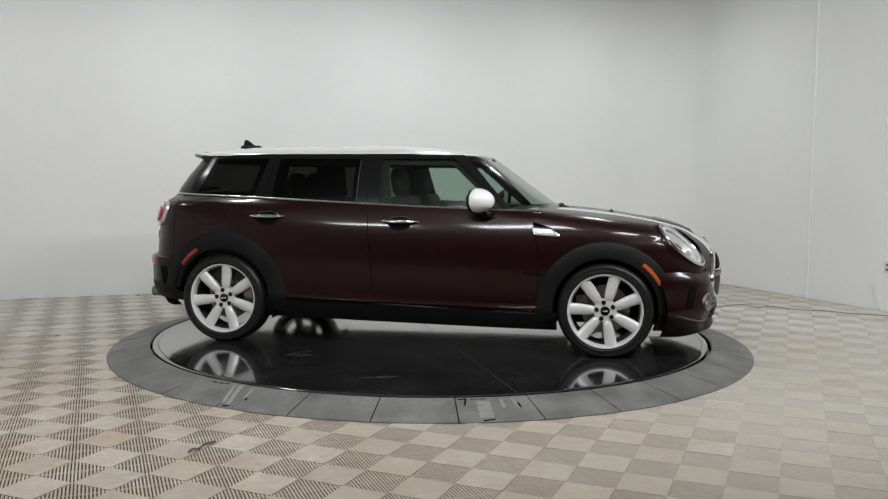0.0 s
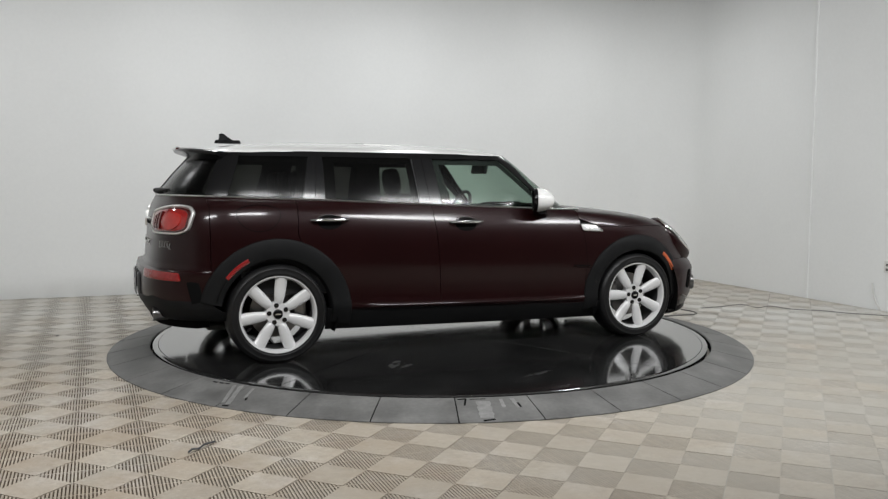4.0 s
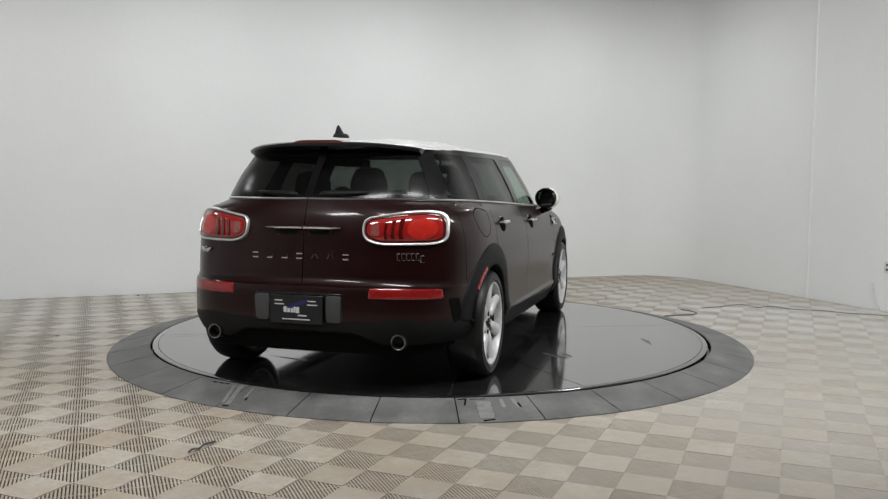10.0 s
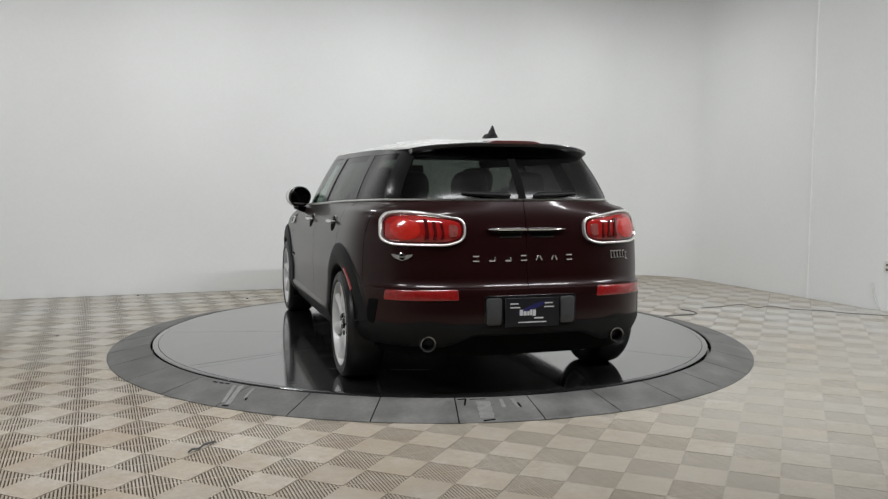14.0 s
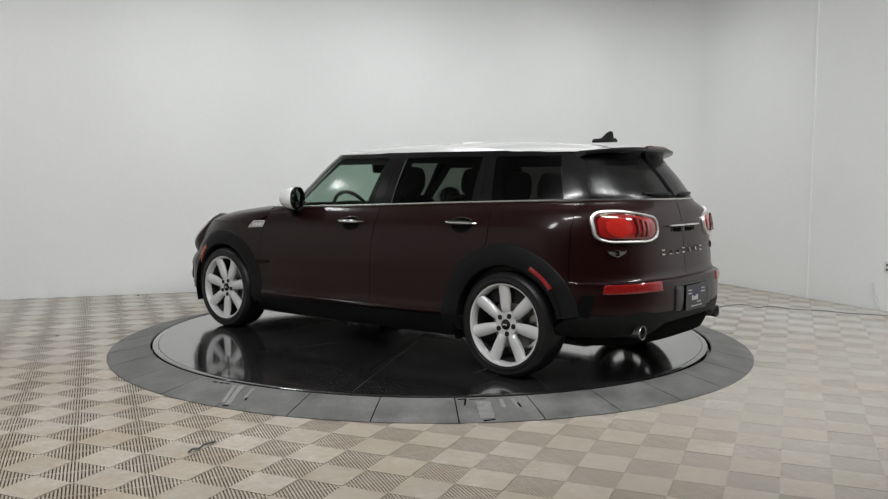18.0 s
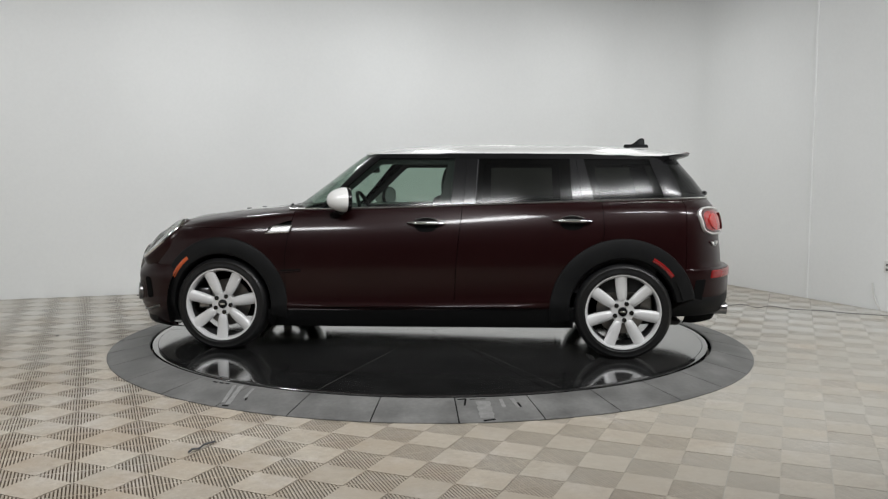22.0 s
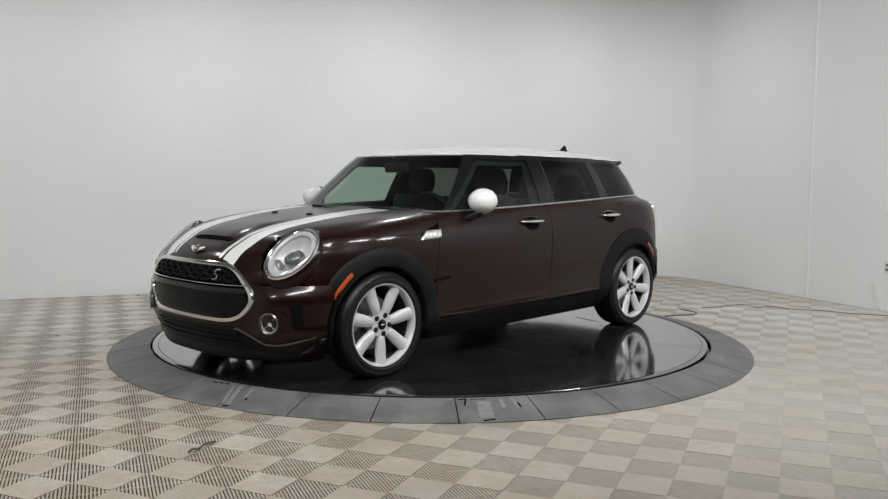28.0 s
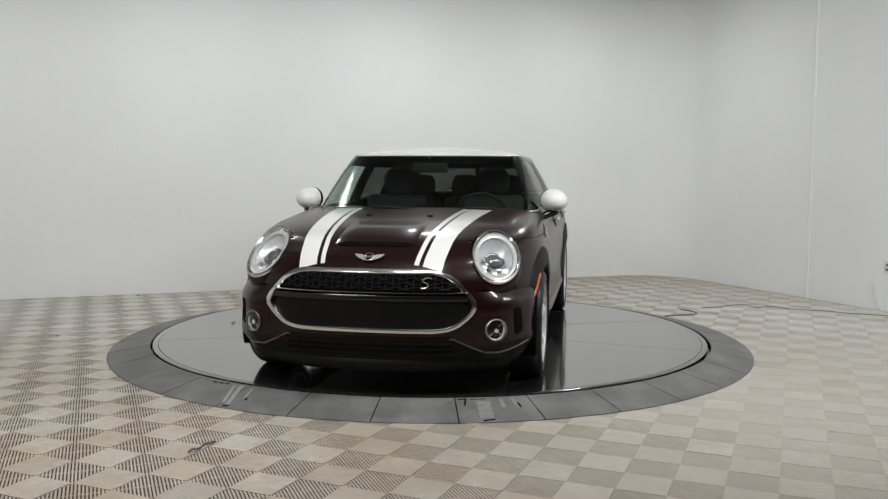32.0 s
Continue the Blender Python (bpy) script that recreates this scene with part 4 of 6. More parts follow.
for side in (1, -1):
    part("arch_cladding", arch(AXLE, side, 0.338, 0.455, -24, 191), "plastic", car, "black plastic wheel arch trim")
    part("arch_cladding", arch(-AXLE, side, 0.345, 0.477, -11, 169), "plastic", car, "black plastic wheel arch trim")
    for x0 in (AXLE, -AXLE):
        bm = bmesh.new()
        rings = []
        for k in range(31):
            a = radians(-20 + (220 if x0 > 0 else 188) * k / 30)
            rings.append([(x0 + r * math.cos(a), side * y, HUB_Z + r * math.sin(a)) for r, y in ((0.385, 0.868), (0.385, 0.52), (0.20, 0.50), (0.02, 0.50))])
        add_rings(bm, rings, False)
        part("wheel_liner", bm, "gap", car)
# floor pan
bm = bmesh.new()
add_box(bm, (-1.75, -0.62, 0.19), (1.72, 0.62, 0.24), 0.02, 1)
part("floor_pan", bm, "metal_dark", car)

# ---------------------------------------------------------------- car details
def strip(path, up, out, h, d, bevel=0.3):
    """A bar of height h and depth d along a path, with given up and outward directions per point."""
    bm = bmesh.new()
    rings = []
    for p, u, o in zip(path, up, out):
        p, u, o = Vector(p), Vector(u).normalized(), Vector(o).normalized()
        prof = [(-0.5, -0.4), (-0.5, 0.5), (-0.5 + bevel, 1.0), (0.5 - bevel, 1.0), (0.5, 0.5), (0.5, -0.4)]
        rings.append([p + u * (a * h) + o * (b * d) for a, b in prof])
    add_rings(bm, rings, True, True, True)
    return bm


def frame_of(fn, a, b, e=0.01):
    """Point and unit normal of a surface function at (a, b)."""
    p = fn(a, b)
    n = (fn(a + e, b) - fn(a - e, b)).cross(fn(a, b + e) - fn(a, b - e)).normalized()
    return p, n


def dense(outline, step=0.018):
    """The outline with extra points on its long edges."""
    out = []
    for i, p in enumerate(outline):
        q = outline[(i + 1) % len(outline)]
        k = max(1, int(math.hypot(q[0] - p[0], q[1] - p[1]) / step))
        out += [(p[0] + (q[0] - p[0]) * j / k, p[1] + (q[1] - p[1]) * j / k) for j in range(k)]
    return out


def on_surface(fn, outline, depth, off, outward, back=0.02):
    """A plate that follows a surface: outline points (a, b), its face off metres proud, domed by depth."""
    bm = bmesh.new()
    outline = dense(outline)
    depth = max(depth, 0.0004)
    n = len(outline)
    ca, cb = (min(p[0] for p in outline) + max(p[0] for p in outline)) / 2, (min(p[1] for p in outline) + max(p[1] for p in outline)) / 2
    rings = []
    for s, o in ((1.0, -back), (1.0, off * 0.3), (0.985, off * 0.8), (0.96, off), (0.85, off + depth * 0.30), (0.65, off + depth * 0.65), (0.4, off + depth * 0.9), (0.15, off + depth)):
        ring = []
        for a, b in outline:
            q = (ca + (a - ca) * s, cb + (b - cb) * s)
            p, nn = frame_of(fn, *q)
            if nn.dot(outward) < 0:
                nn = -nn
            ring.append(p + nn * o)
        rings.append(ring)
    add_rings(bm, rings, True, False, True)
    return bm


def ring_on(fn, outline, width, proud, outward, back=0.015):
    """A rounded band that follows an outline on a surface; width to its inside."""
    bm = bmesh.new()
    outline = dense(outline)
    n = len(outline)
    ca, cb = sum(p[0] for p in outline) / n, sum(p[1] for p in outline) / n
    rows = []
    for i, (a, b) in enumerate(outline):
        t = Vector(outline[(i + 1) % n]) - Vector(outline[i - 1])
        inn = Vector((-t.y, t.x)).normalized()
        if inn.dot(Vector((ca - a, cb - b))) < 0:
            inn = -inn
        p, nn = frame_of(fn, a, b)
        if nn.dot(outward) < 0:
            nn = -nn
        row = []
        for f, o in ((0, -back), (0.0, proud * 0.4), (0.18, proud * 0.9), (0.5, proud), (0.82, proud * 0.9), (1.0, proud * 0.4), (1.0, -back)):
            q = Vector((a, b)) + inn * (width * f)
            row.append(fn(q.x, q.y) + nn * o)
        rows.append(row)
    rows.append(rows[0])
    vs = [[bm.verts.new(p) for p in r] for r in rows[:-1]]
    m = len(rows[0])
    for i in range(n):
        A, B = vs[i], vs[(i + 1) % n]
        for j in range(m - 1):
            bm.faces.new((A[j], B[j], B[j + 1], A[j + 1]))
    return bm


def rounded(corners, r, seg=6):
    """A polygon with rounded corners; r one radius or one for each corner."""
    out = []
    n = len(corners)
    for i in range(n):
        p0, p, p1 = Vector(corners[i - 1]), Vector(corners[i]), Vector(corners[(i + 1) % n])
        rr = r[i] if isinstance(r, (list, tuple)) else r
        d0, d1 = (p0 - p), (p1 - p)
        rr0, rr1 = min(rr, d0.length * 0.48), min(rr, d1.length * 0.48)
        a, b = p + d0.normalized() * rr0, p + d1.normalized() * rr1
        for k in range(seg + 1):
            t = k / seg
            out.append(tuple(a * (1 - t) ** 2 + p * 2 * t * (1 - t) + b * t * t))
    return out


FWD, BACK, UP = Vector((1, 0, 0)), Vector((-1, 0, 0)), Vector((0, 0, 1))

# narrow seal between body and glass
for side in (1, -1):
    rows = []
    for inner in (0, 1):
        row = []
        for k in range(60):
            x = 0.95 - 2.55 * k / 59
            if inner:
                row.append(Vector((x, side * (max(gh_y(x, 0.985), 0.3) - 0.03), lift(BELT, x) - 0.006)))
            else:
                row.append(Vector((x, side * low_y(x, BELT), lift(BELT, x) - 0.004)))
        nn, w, xr = 2.7, 0.80, low_xr(BELT)
        th0 = math.asin(((XSR + 1.60) / (XSR - xr)) ** (nn / 2))
        for k in range(1, 25):
            th = th0 + (math.pi / 2 - th0) * k / 24
            e = 0.035 * inner
            x, y = XSR + (xr + e - XSR) * math.sin(th) ** (2 / nn), (w - e) * math.cos(th) ** (2 / nn)
            row.append(Vector((x, side * y, lift(BELT, x) - 0.004)))
        rows.append(row)
    part("window_seal", patch(rows, 0.0, 0.0), "plastic", car, "black rubber window seal")

# bright strip along the belt, round to the rear
for side in (1, -1):
    pth, up, out = [], [], []
    for x in lin(0.90, -1.60, 40):
        pth.append((x, side * (low_y(x, BELT) - 0.004), lift(BELT, x) + 0.004))
        up.append(UP)
        out.append((0, side, 0.2))
    part("belt_strip", strip(pth, up, out, 0.013, 0.011), "satin", car, "thin chrome belt strip")
    pth, up, out = [], [], []
    for k in range(26):
        nn, w, xr = low_nr(BELT), low_w(BELT), low_xr(BELT)
        th0 = math.asin(((XSR + 1.605) / (XSR - xr)) ** (nn / 2))
        th = th0 + (math.pi / 2 - th0) * k / 25
        x, y = XSR + (xr - XSR) * math.sin(th) ** (2 / nn), w * math.cos(th) ** (2 / nn)
        pth.append((x + 0.004, side * max(y, 0.004), lift(BELT, x) + 0.004))
        a = min(1.0, k / 14)
        up.append(UP)
        out.append((-a, side * (1.01 - a), 0.2))
    part("belt_strip", strip(pth, up, out, 0.013, 0.011), "satin", car, "thin chrome belt strip")

# sill side line: pale worn edge above the cladding, and door handles
for side in (1, -1):
    for xc, zc in ((-0.048, 0.871), (-1.001, 0.894)):
        # flat black oval stands for the shade inside the body-coloured cup
        cup = [(xc + 0.078 * math.cos(a), zc - 0.012 + 0.046 * math.sin(a)) for a in (2 * math.pi * k / 28 for k in range(28))]
        h = new("door_handle")
        h.parent = car
        h.location = (CAR_X, CAR_Y, 0)
        part("handle_cup", on_surface(lambda x, z: flank(x, z, side), cup, -0.012, 0.0015, Vector((0, side, 0)), 0.01), "gap", h, "flat black patch for the shaded cup")
        pts = lin(-0.128, 0.128, 17)
        bm = bmesh.new()
        rings = []
        for q in pts:
            f = abs(q) / 0.128
            off = 0.030 * (1 - f ** 4) + 0.006
            hh = 0.0120 * (1 - 0.55 * f ** 3)
            c = flank(xc + q, zc + 0.004, side, off)
            rings.append([c + Vector((0, side * 0.011 * math.cos(a), hh * math.sin(a))) for a in (2 * math.pi * k / 10 for k in range(10))])
        add_rings(bm, rings, True, True, True)
        part("handle_bar", bm, "chrome", h, "chrome pull handle")
        bm = bmesh.new()
        rings = []
        for q in lin(-0.075, 0.075, 11):
            f = abs(q) / 0.075
            c = flank(xc + q, zc + 0.020 + 0.016 * (1 - f * f), side, 0.003)
            rings.append([c + Vector((0, side * 0.005 * math.cos(a), 0.003 * math.sin(a))) for a in (2 * math.pi * k / 8 for k in range(8))])
        add_rings(bm, rings, True, True, True)
        part("handle_edge", bm, "chrome", h)

# raised painted ledge along the foot of the doors
for side in (1, -1):
    xs = lin(-0.86, 0.90, 31)
    lz = [0.3375 - 0.0195 * k / 30 for k in range(31)]
    bm = bmesh.new()
    rings = []
    for k, (x, z) in enumerate(zip(xs, lz)):
        g = min(1.0, k / 3 + 0.05, (30 - k) / 3 + 0.05)
        ring = []
        for dz, o in ((-0.021, -0.006), (-0.018, 0.007), (-0.010, 0.013), (-0.001, 0.014), (0.005, 0.011), (0.020, -0.003)):
            ring.append(flank(x, z + dz, side, o * g if o > 0 else o))
        rings.append(ring)
    add_rings(bm, rings, True, True, True)
    part("door_ledge", bm, "paint", car, "painted ledge at the foot of the doors")

# side badges ahead of the doors
for side in (1, -1):
    fn = lambda x, z: flank(x, z, side)
    quad = rounded([(0.845, 0.852), (0.985, 0.846), (1.040, 0.788), (0.862, 0.797)], 0.016, 4)
    b = new("side_badge")
    b.parent = car
    b.location = (CAR_X, CAR_Y, 0)
    part("badge_frame", ring_on(fn, quad, 0.010, 0.012, Vector((0, side, 0))), "chrome", b, "chrome badge frame")
    inner = rounded([(0.857, 0.844), (0.981, 0.838), (1.022, 0.796), (0.872, 0.804)], 0.008, 3)
    part("badge_plate", on_surface(fn, inner, 0.001, 0.004, Vector((0, side, 0))), "lamp_white", b, "silver badge plate")
    for k in range(3):
        bar = [(0.892 + 0.036 * k, 0.828), (0.916 + 0.036 * k, 0.827), (0.924 + 0.036 * k, 0.812), (0.900 + 0.036 * k, 0.813)]
        part("badge_bar", on_surface(fn, bar, 0.0, 0.0065, Vector((0, side, 0))), "pale_chrome", b)
    part("vent_trim", strip([flank(x, z, side, 0.002) for x, z in ((0.930, 0.546), (0.885, 0.548), (0.84, 0.550), (0.79, 0.553))], [UP] * 4, [(0, side, 0)] * 4, 0.011, 0.003), "gap", car, "dark slit behind the wheel arch")
    part("vent_edge", strip([flank(x, z, side, 0.002) for x, z in ((0.930, 0.534), (0.885, 0.537), (0.84, 0.541), (0.79, 0.546))], [UP] * 4, [(0, side, 0.6)] * 4, 0.009, 0.007), "paint", car)
    # lamps on the arches
    for x0, a0, a1, mname, label in ((AXLE, 27.5, 53, "amber", "amber side marker lamp"), (-AXLE, 118, 143, "red_marker", "red side marker lamp")):
        pth, up, out = [], [], []
        for k in range(13):
            a = radians(a0 + (a1 - a0) * k / 12)
            r = 0.388
            x, z = x0 + r * math.cos(a), HUB_Z + r * math.sin(a)
            base = low_y(x, zeta_of(x, max(z, 0.40)))
            pth.append((x, side * (base + 0.014), z))
            up.append((math.cos(a), 0, math.sin(a)))
            out.append((0, side, 0))
        part("marker_lamp", strip(pth, up, out, 0.026, 0.008), mname, car, label)

# door mirrors
for side in (1, -1):
    mir = new("door_mirror")
    mir.parent = car
    mir.location = (CAR_X, CAR_Y, 0)
    c = Vector((0.522, side * 0.893, 1.022))
    turned = Matrix.Translation(c) @ Matrix.Rotation(radians(23 * side), 4, "Z") @ Matrix.Diagonal((0.88, 1.0, 0.97, 1.0)) @ Matrix.Translation(-c)
    bm = bmesh.new()
    rings = []
    for x, s in ((-0.050, 0.955), (-0.046, 0.985), (-0.030, 0.985), (-0.006, 0.95), (0.026, 0.85), (0.052, 0.715), (0.074, 0.53), (0.087, 0.34), (0.093, 0.12)):
        rings.append([c + Vector((x, side * (0.098 * s * math.cos(a) + 0.010 * (x > 0) * -x * 4), 0.086 * s * math.sin(a) - 0.10 * max(0.0, x) ** 1.5)) for a in (2 * math.pi * k / 32 for k in range(32))])
    add_rings(bm, rings, True, False, True)
    bm.transform(turned)
    part("mirror_cap", bm, "white", mir, "white mirror cap")
    bm = bmesh.new()
    rings = []
    for x, s in ((-0.046, 0.955), (-0.055, 0.98), (-0.068, 0.972), (-0.078, 0.935), (-0.080, 0.89), (-0.074, 0.85)):
        rings.append([c + Vector((x, side * 0.098 * s * math.cos(a), 0.086 * s * math.sin(a))) for a in (2 * math.pi * k / 32 for k in range(32))])
    add_rings(bm, rings, True)
    bm.transform(turned)
    part("mirror_rim", bm, "gloss_black", mir, "black mirror rim")
    bm = bmesh.new()
    add_rings(bm, [[c + Vector((-0.068 - 0.009 * math.cos(a), side * 0.086 * math.cos(a), 0.075 * math.sin(a))) for a in (2 * math.pi * k / 32 for k in range(32))],
                   [c + Vector((-0.069 - 0.0048 * math.cos(a), side * 0.05 * math.cos(a), 0.04 * math.sin(a))) for a in (2 * math.pi * k / 32 for k in range(32))]], True, False, True)
    bm.transform(turned)
    part("mirror_glass", bm, "mirror", mir, "mirror glass")
    bm = bmesh.new()
    add_tube(bm, [c + Vector((-0.01, 0, -0.068)), c + Vector((0.02, -side * 0.045, -0.092)), c + Vector((0.06, -side * 0.085, -0.110)), Vector((0.575, side * 0.800, 0.900))], 0.02, 10, True, [0.034, 0.028, 0.026, 0.034])
    part("mirror_arm", bm, "gloss_black", mir, "black mirror arm")

# bonnet stripes
for side in (1, -1):
    for (b0y, b1y), (t0y, t1y) in (((0.292, 0.392), (0.385, 0.515)), ((0.246, 0.270), (0.338, 0.370))):
        rows = []
        for k in range(41):
            f = k / 40
            x = 2.040 - (2.040 - 1.0) * f
            g = f ** 0.8
            ya, yb = b0y + (t0y - b0y) * g, b1y + (t1y - b1y) * g
            rows.append([bonnet(x - 0.02 * (yy - 0.25), side * yy, 0.0022) for yy in lin(ya, yb, 7)])
        part("bonnet_stripe", patch(rows, 0.0, 0.004), "white", car, "white bonnet stripe")

# bonnet scoop, emblem and washer jets
XSC = 1.918
rows = []
for k in range(15):
    f = k / 14
    x = XSC - 0.42 + 0.42 * f
    hgt = 0.014 * min(1.0, f * 1.5) ** 2 * (3 - 2 * min(1.0, f * 1.5))
    rows.append([bonnet(x, y, hgt * max(0.0, 1 - (abs(y) / 0.225) ** 6) + 0.0012) for y in lin(-0.225, 0.225, 25)])
part("bonnet_scoop", patch(rows, 0.0, 0.010), "paint", car)
rows = [[bonnet(XSC, y, 0.0) + Vector((0.004 + 0.012 * (1 - z / 0.014), 0, 0.0015 + z * max(0.0, 1 - (abs(y) / 0.195) ** 4) - 0.006 * (1 - z / 0.014))) for y in lin(-0.195, 0.195, 21)] for z in lin(0.0, 0.014, 4)]
part("scoop_opening", patch(rows, 0.0, 0.004), "gap", car, "dark scoop opening")
for y in (0.19, -0.19):
    bm = bmesh.new()
    add_box(bm, (-0.014, -0.016, -0.004), (0.014, 0.016, 0.009), 0.004, 2, Matrix.Translation(bonnet(1.36, y)))
    part("washer_jet", bm, "plastic", car, "small black washer jet")


def winged_badge(p, right, up, normal, s):
    """A plain winged roundel, in chrome."""
    m = Matrix((right, up, normal)).transposed().to_4x4()
    m.translation = p
    ob = new("emblem")
    ob.parent = car
    ob.location = (CAR_X, CAR_Y, 0)
    for sg in (1, -1):
        bm = bmesh.new()
        slab(bm, [(sg * 0.20 * s, 0.10 * s), (sg * 0.55 * s, 0.20 * s), (sg * 1.0 * s, 0.24 * s), (sg * 0.78 * s, -0.02 * s), (sg * 0.50 * s, -0.16 * s), (sg * 0.22 * s, -0.26 * s)], 0.006, m)
        part("wing", bm, "satin", ob, smooth=False)
    bm = bmesh.new()
    lathe(bm, [(0.32 * s, 0.0), (0.33 * s, 0.008), (0.27 * s, 0.009), (0.25 * s, 0.004)], 28, m)
    part("roundel", bm, "chrome", ob)
    bm = bmesh.new()
    lathe(bm, [(0.0001, 0.005), (0.26 * s, 0.005), (0.26 * s, 0.0)], 28, m)
    part("roundel_face", bm, "gloss_black", ob)
    bm = bmesh.new()
    slab(bm, [(-0.22 * s, -0.06 * s), (0.22 * s, -0.06 * s), (0.22 * s, 0.06 * s), (-0.22 * s, 0.06 * s)], 0.008, m)
    part("roundel_bar", bm, "chrome", ob, smooth=False)


p, n = frame_of(lambda y, z: nose(y, z), 0.0, 0.732)
n = n if n.x > 0 else -n
n = Vector((0.76, 0, 0.65)).normalized()
winged_badge(p + n * 0.012, Vector((0, 1, 0)), n.cross(Vector((0, 1, 0))), n, 0.082)
p, n = frame_of(lambda y, z: tail(y, z), 0.655, 0.750)
n = n if n.x < 0 else -n
r = n.cross(UP).normalized() * -1
winged_badge(p + n * 0.003, r, n.cross(r), n, 0.060)

# head lamps: tilted round units set into the wings
for side in (1, -1):
    m = lamp_frame(side)
    S = m @ Matrix.Diagonal((LAMP_A, LAMP_B, 1.0, 1.0))
    lamp = new("headlamp")
    lamp.parent = car
    lamp.location = (CAR_X, CAR_Y, 0)
    lamp["label"] = "round headlamp with chrome ring"

    def shell(prof, seg=56):
        bm = bmesh.new()
        lathe(bm, prof, seg, S)
        return bm

    part("lamp_bezel", shell([(1.18, -0.10), (1.15, -0.045), (1.10, -0.016), (1.045, 0.002), (1.0, 0.006)]), "paint", lamp, "painted lamp surround")
    part("lamp_ring", shell([(1.01, 0.0), (1.01, 0.010), (0.985, 0.017), (0.94, 0.018), (0.90, 0.012), (0.89, -0.01)]), "chrome", lamp, "chrome lamp ring")
    part("lamp_bucket", shell([(0.99, 0.005), (0.95, -0.06), (0.6, -0.085)]), "gap", lamp)
    part("light_ring", shell([(0.875, 0.0), (0.865, 0.009), (0.80, 0.012), (0.72, 0.007), (0.70, -0.016)]), "lamp_white", lamp, "white light ring")
    part("lamp_bowl", shell([(0.70, -0.008), (0.62, -0.035), (0.44, -0.060), (0.30, -0.070), (0.0001, -0.070)]), "reflector", lamp, "silver reflector bowl")
    bm = bmesh.new()
    lathe(bm, [(0.060, -0.075), (0.060, -0.032), (0.053, -0.026), (0.048, -0.028)], 28, m)
    part("projector_ring", bm, "tip", lamp)
    bm = bmesh.new()
    lathe(bm, [(0.048, -0.034), (0.041, -0.022), (0.028, -0.013), (0.012, -0.009), (0.0001, -0.0085)], 28, m)
    part("projector_lens", bm, "projector", lamp, "grey glass projector lens")
    for a in (225, 270, 315):
        bm = bmesh.new()
        add_box(bm, (-0.018, -0.016, -0.06), (0.018, 0.016, -0.008), 0.004, 2, m @ pose(0.083 * math.cos(radians(a)), 0.103 * math.sin(radians(a)), 0))
        part("lamp_unit", bm, "satin", lamp)
    part("lamp_lens", shell([(0.90, 0.018), (0.80, 0.026), (0.60, 0.034), (0.35, 0.039), (0.12, 0.041), (0.0001, 0.0415)]), "lens", lamp, "clear domed lens").visible_shadow = False

# grille
fnose = lambda y, z: nose(y, z)
GR = [(-0.43, 0.682), (0.43, 0.682), (0.582, 0.520), (0.560, 0.440), (0.45, 0.350), (-0.45, 0.350), (-0.560, 0.440), (-0.582, 0.520)]
outline = rounded(GR, [0.12, 0.12, 0.07, 0.06, 0.12, 0.12, 0.06, 0.07], 8)
grille = new("grille")
grille.parent = car
grille.location = (CAR_X, CAR_Y, 0)
grille["label"] = "wide black grille in a chrome frame"
part("grille_frame", ring_on(fnose, outline, 0.029, 0.018, FWD), "chrome", grille, "chrome grille frame")
inner = [(y * 0.955, 0.516 + (z - 0.516) * 0.90) for y, z in outline]
part("grille_back", on_surface(fnose, inner, 0.0, 0.003, FWD, 0.004), "gap", grille)
low = rounded([(-0.505, 0.538), (0.505, 0.538), (0.545, 0.46), (0.42, 0.375), (-0.42, 0.375), (-0.545, 0.46)], 0.05, 6)
part("grille_panel", on_surface(fnose, low, 0.006, 0.007, FWD, 0.006), "soft_black", grille, "matt black lower grille panel")
ys = lin(-0.535, 0.535, 41)
part("grille_bar", strip([nose(y, 0.566, 0.014) for y in ys], [UP] * 41, [FWD] * 41, 0.009, 0.014), "chrome", grille, "chrome grille cross bar")
part("grille_bar", strip([nose(y, 0.536, 0.010) for y in ys], [UP] * 41, [FWD] * 41, 0.030, 0.010), "gloss_black", grille, "gloss black grille bar")
for row, z in enumerate((0.588, 0.612, 0.636, 0.658)):
    wid = 0.50 - max(0, z - 0.60) * 1.1
    pts = []
    for k in range(61):
        y = -wid + 2 * wid * k / 60
        pts.append(nose(y, z + 0.008 * (1 if ((k // 3 + row) % 2) else -1) * 0.7, 0.010))
    bm = bmesh.new()
    add_tube(bm, pts, 0.0042, 5)
    part("grille_mesh", bm, "plastic", grille)
for k in range(25):
    y = -0.44 + 0.88 * k / 24
    bm = bmesh.new()
    add_tube(bm, [nose(y, 0.580, 0.008), nose(y, 0.664 - max(0, abs(y) - 0.40) * 0.8, 0.008)], 0.0035, 5)
    part("grille_mesh", bm, "plastic", grille)
bm = bmesh.new()
add_tube(bm, [nose(y, z, 0.022) for y, z in [(0.352, 0.640), (0.338, 0.646), (0.318, 0.644), (0.306, 0.634), (0.310, 0.624), (0.326, 0.617), (0.336, 0.608), (0.332, 0.597), (0.316, 0.591), (0.298, 0.592)]], 0.0046, 8)
part("grille_emblem", bm, "chrome", grille, "small curved chrome emblem")

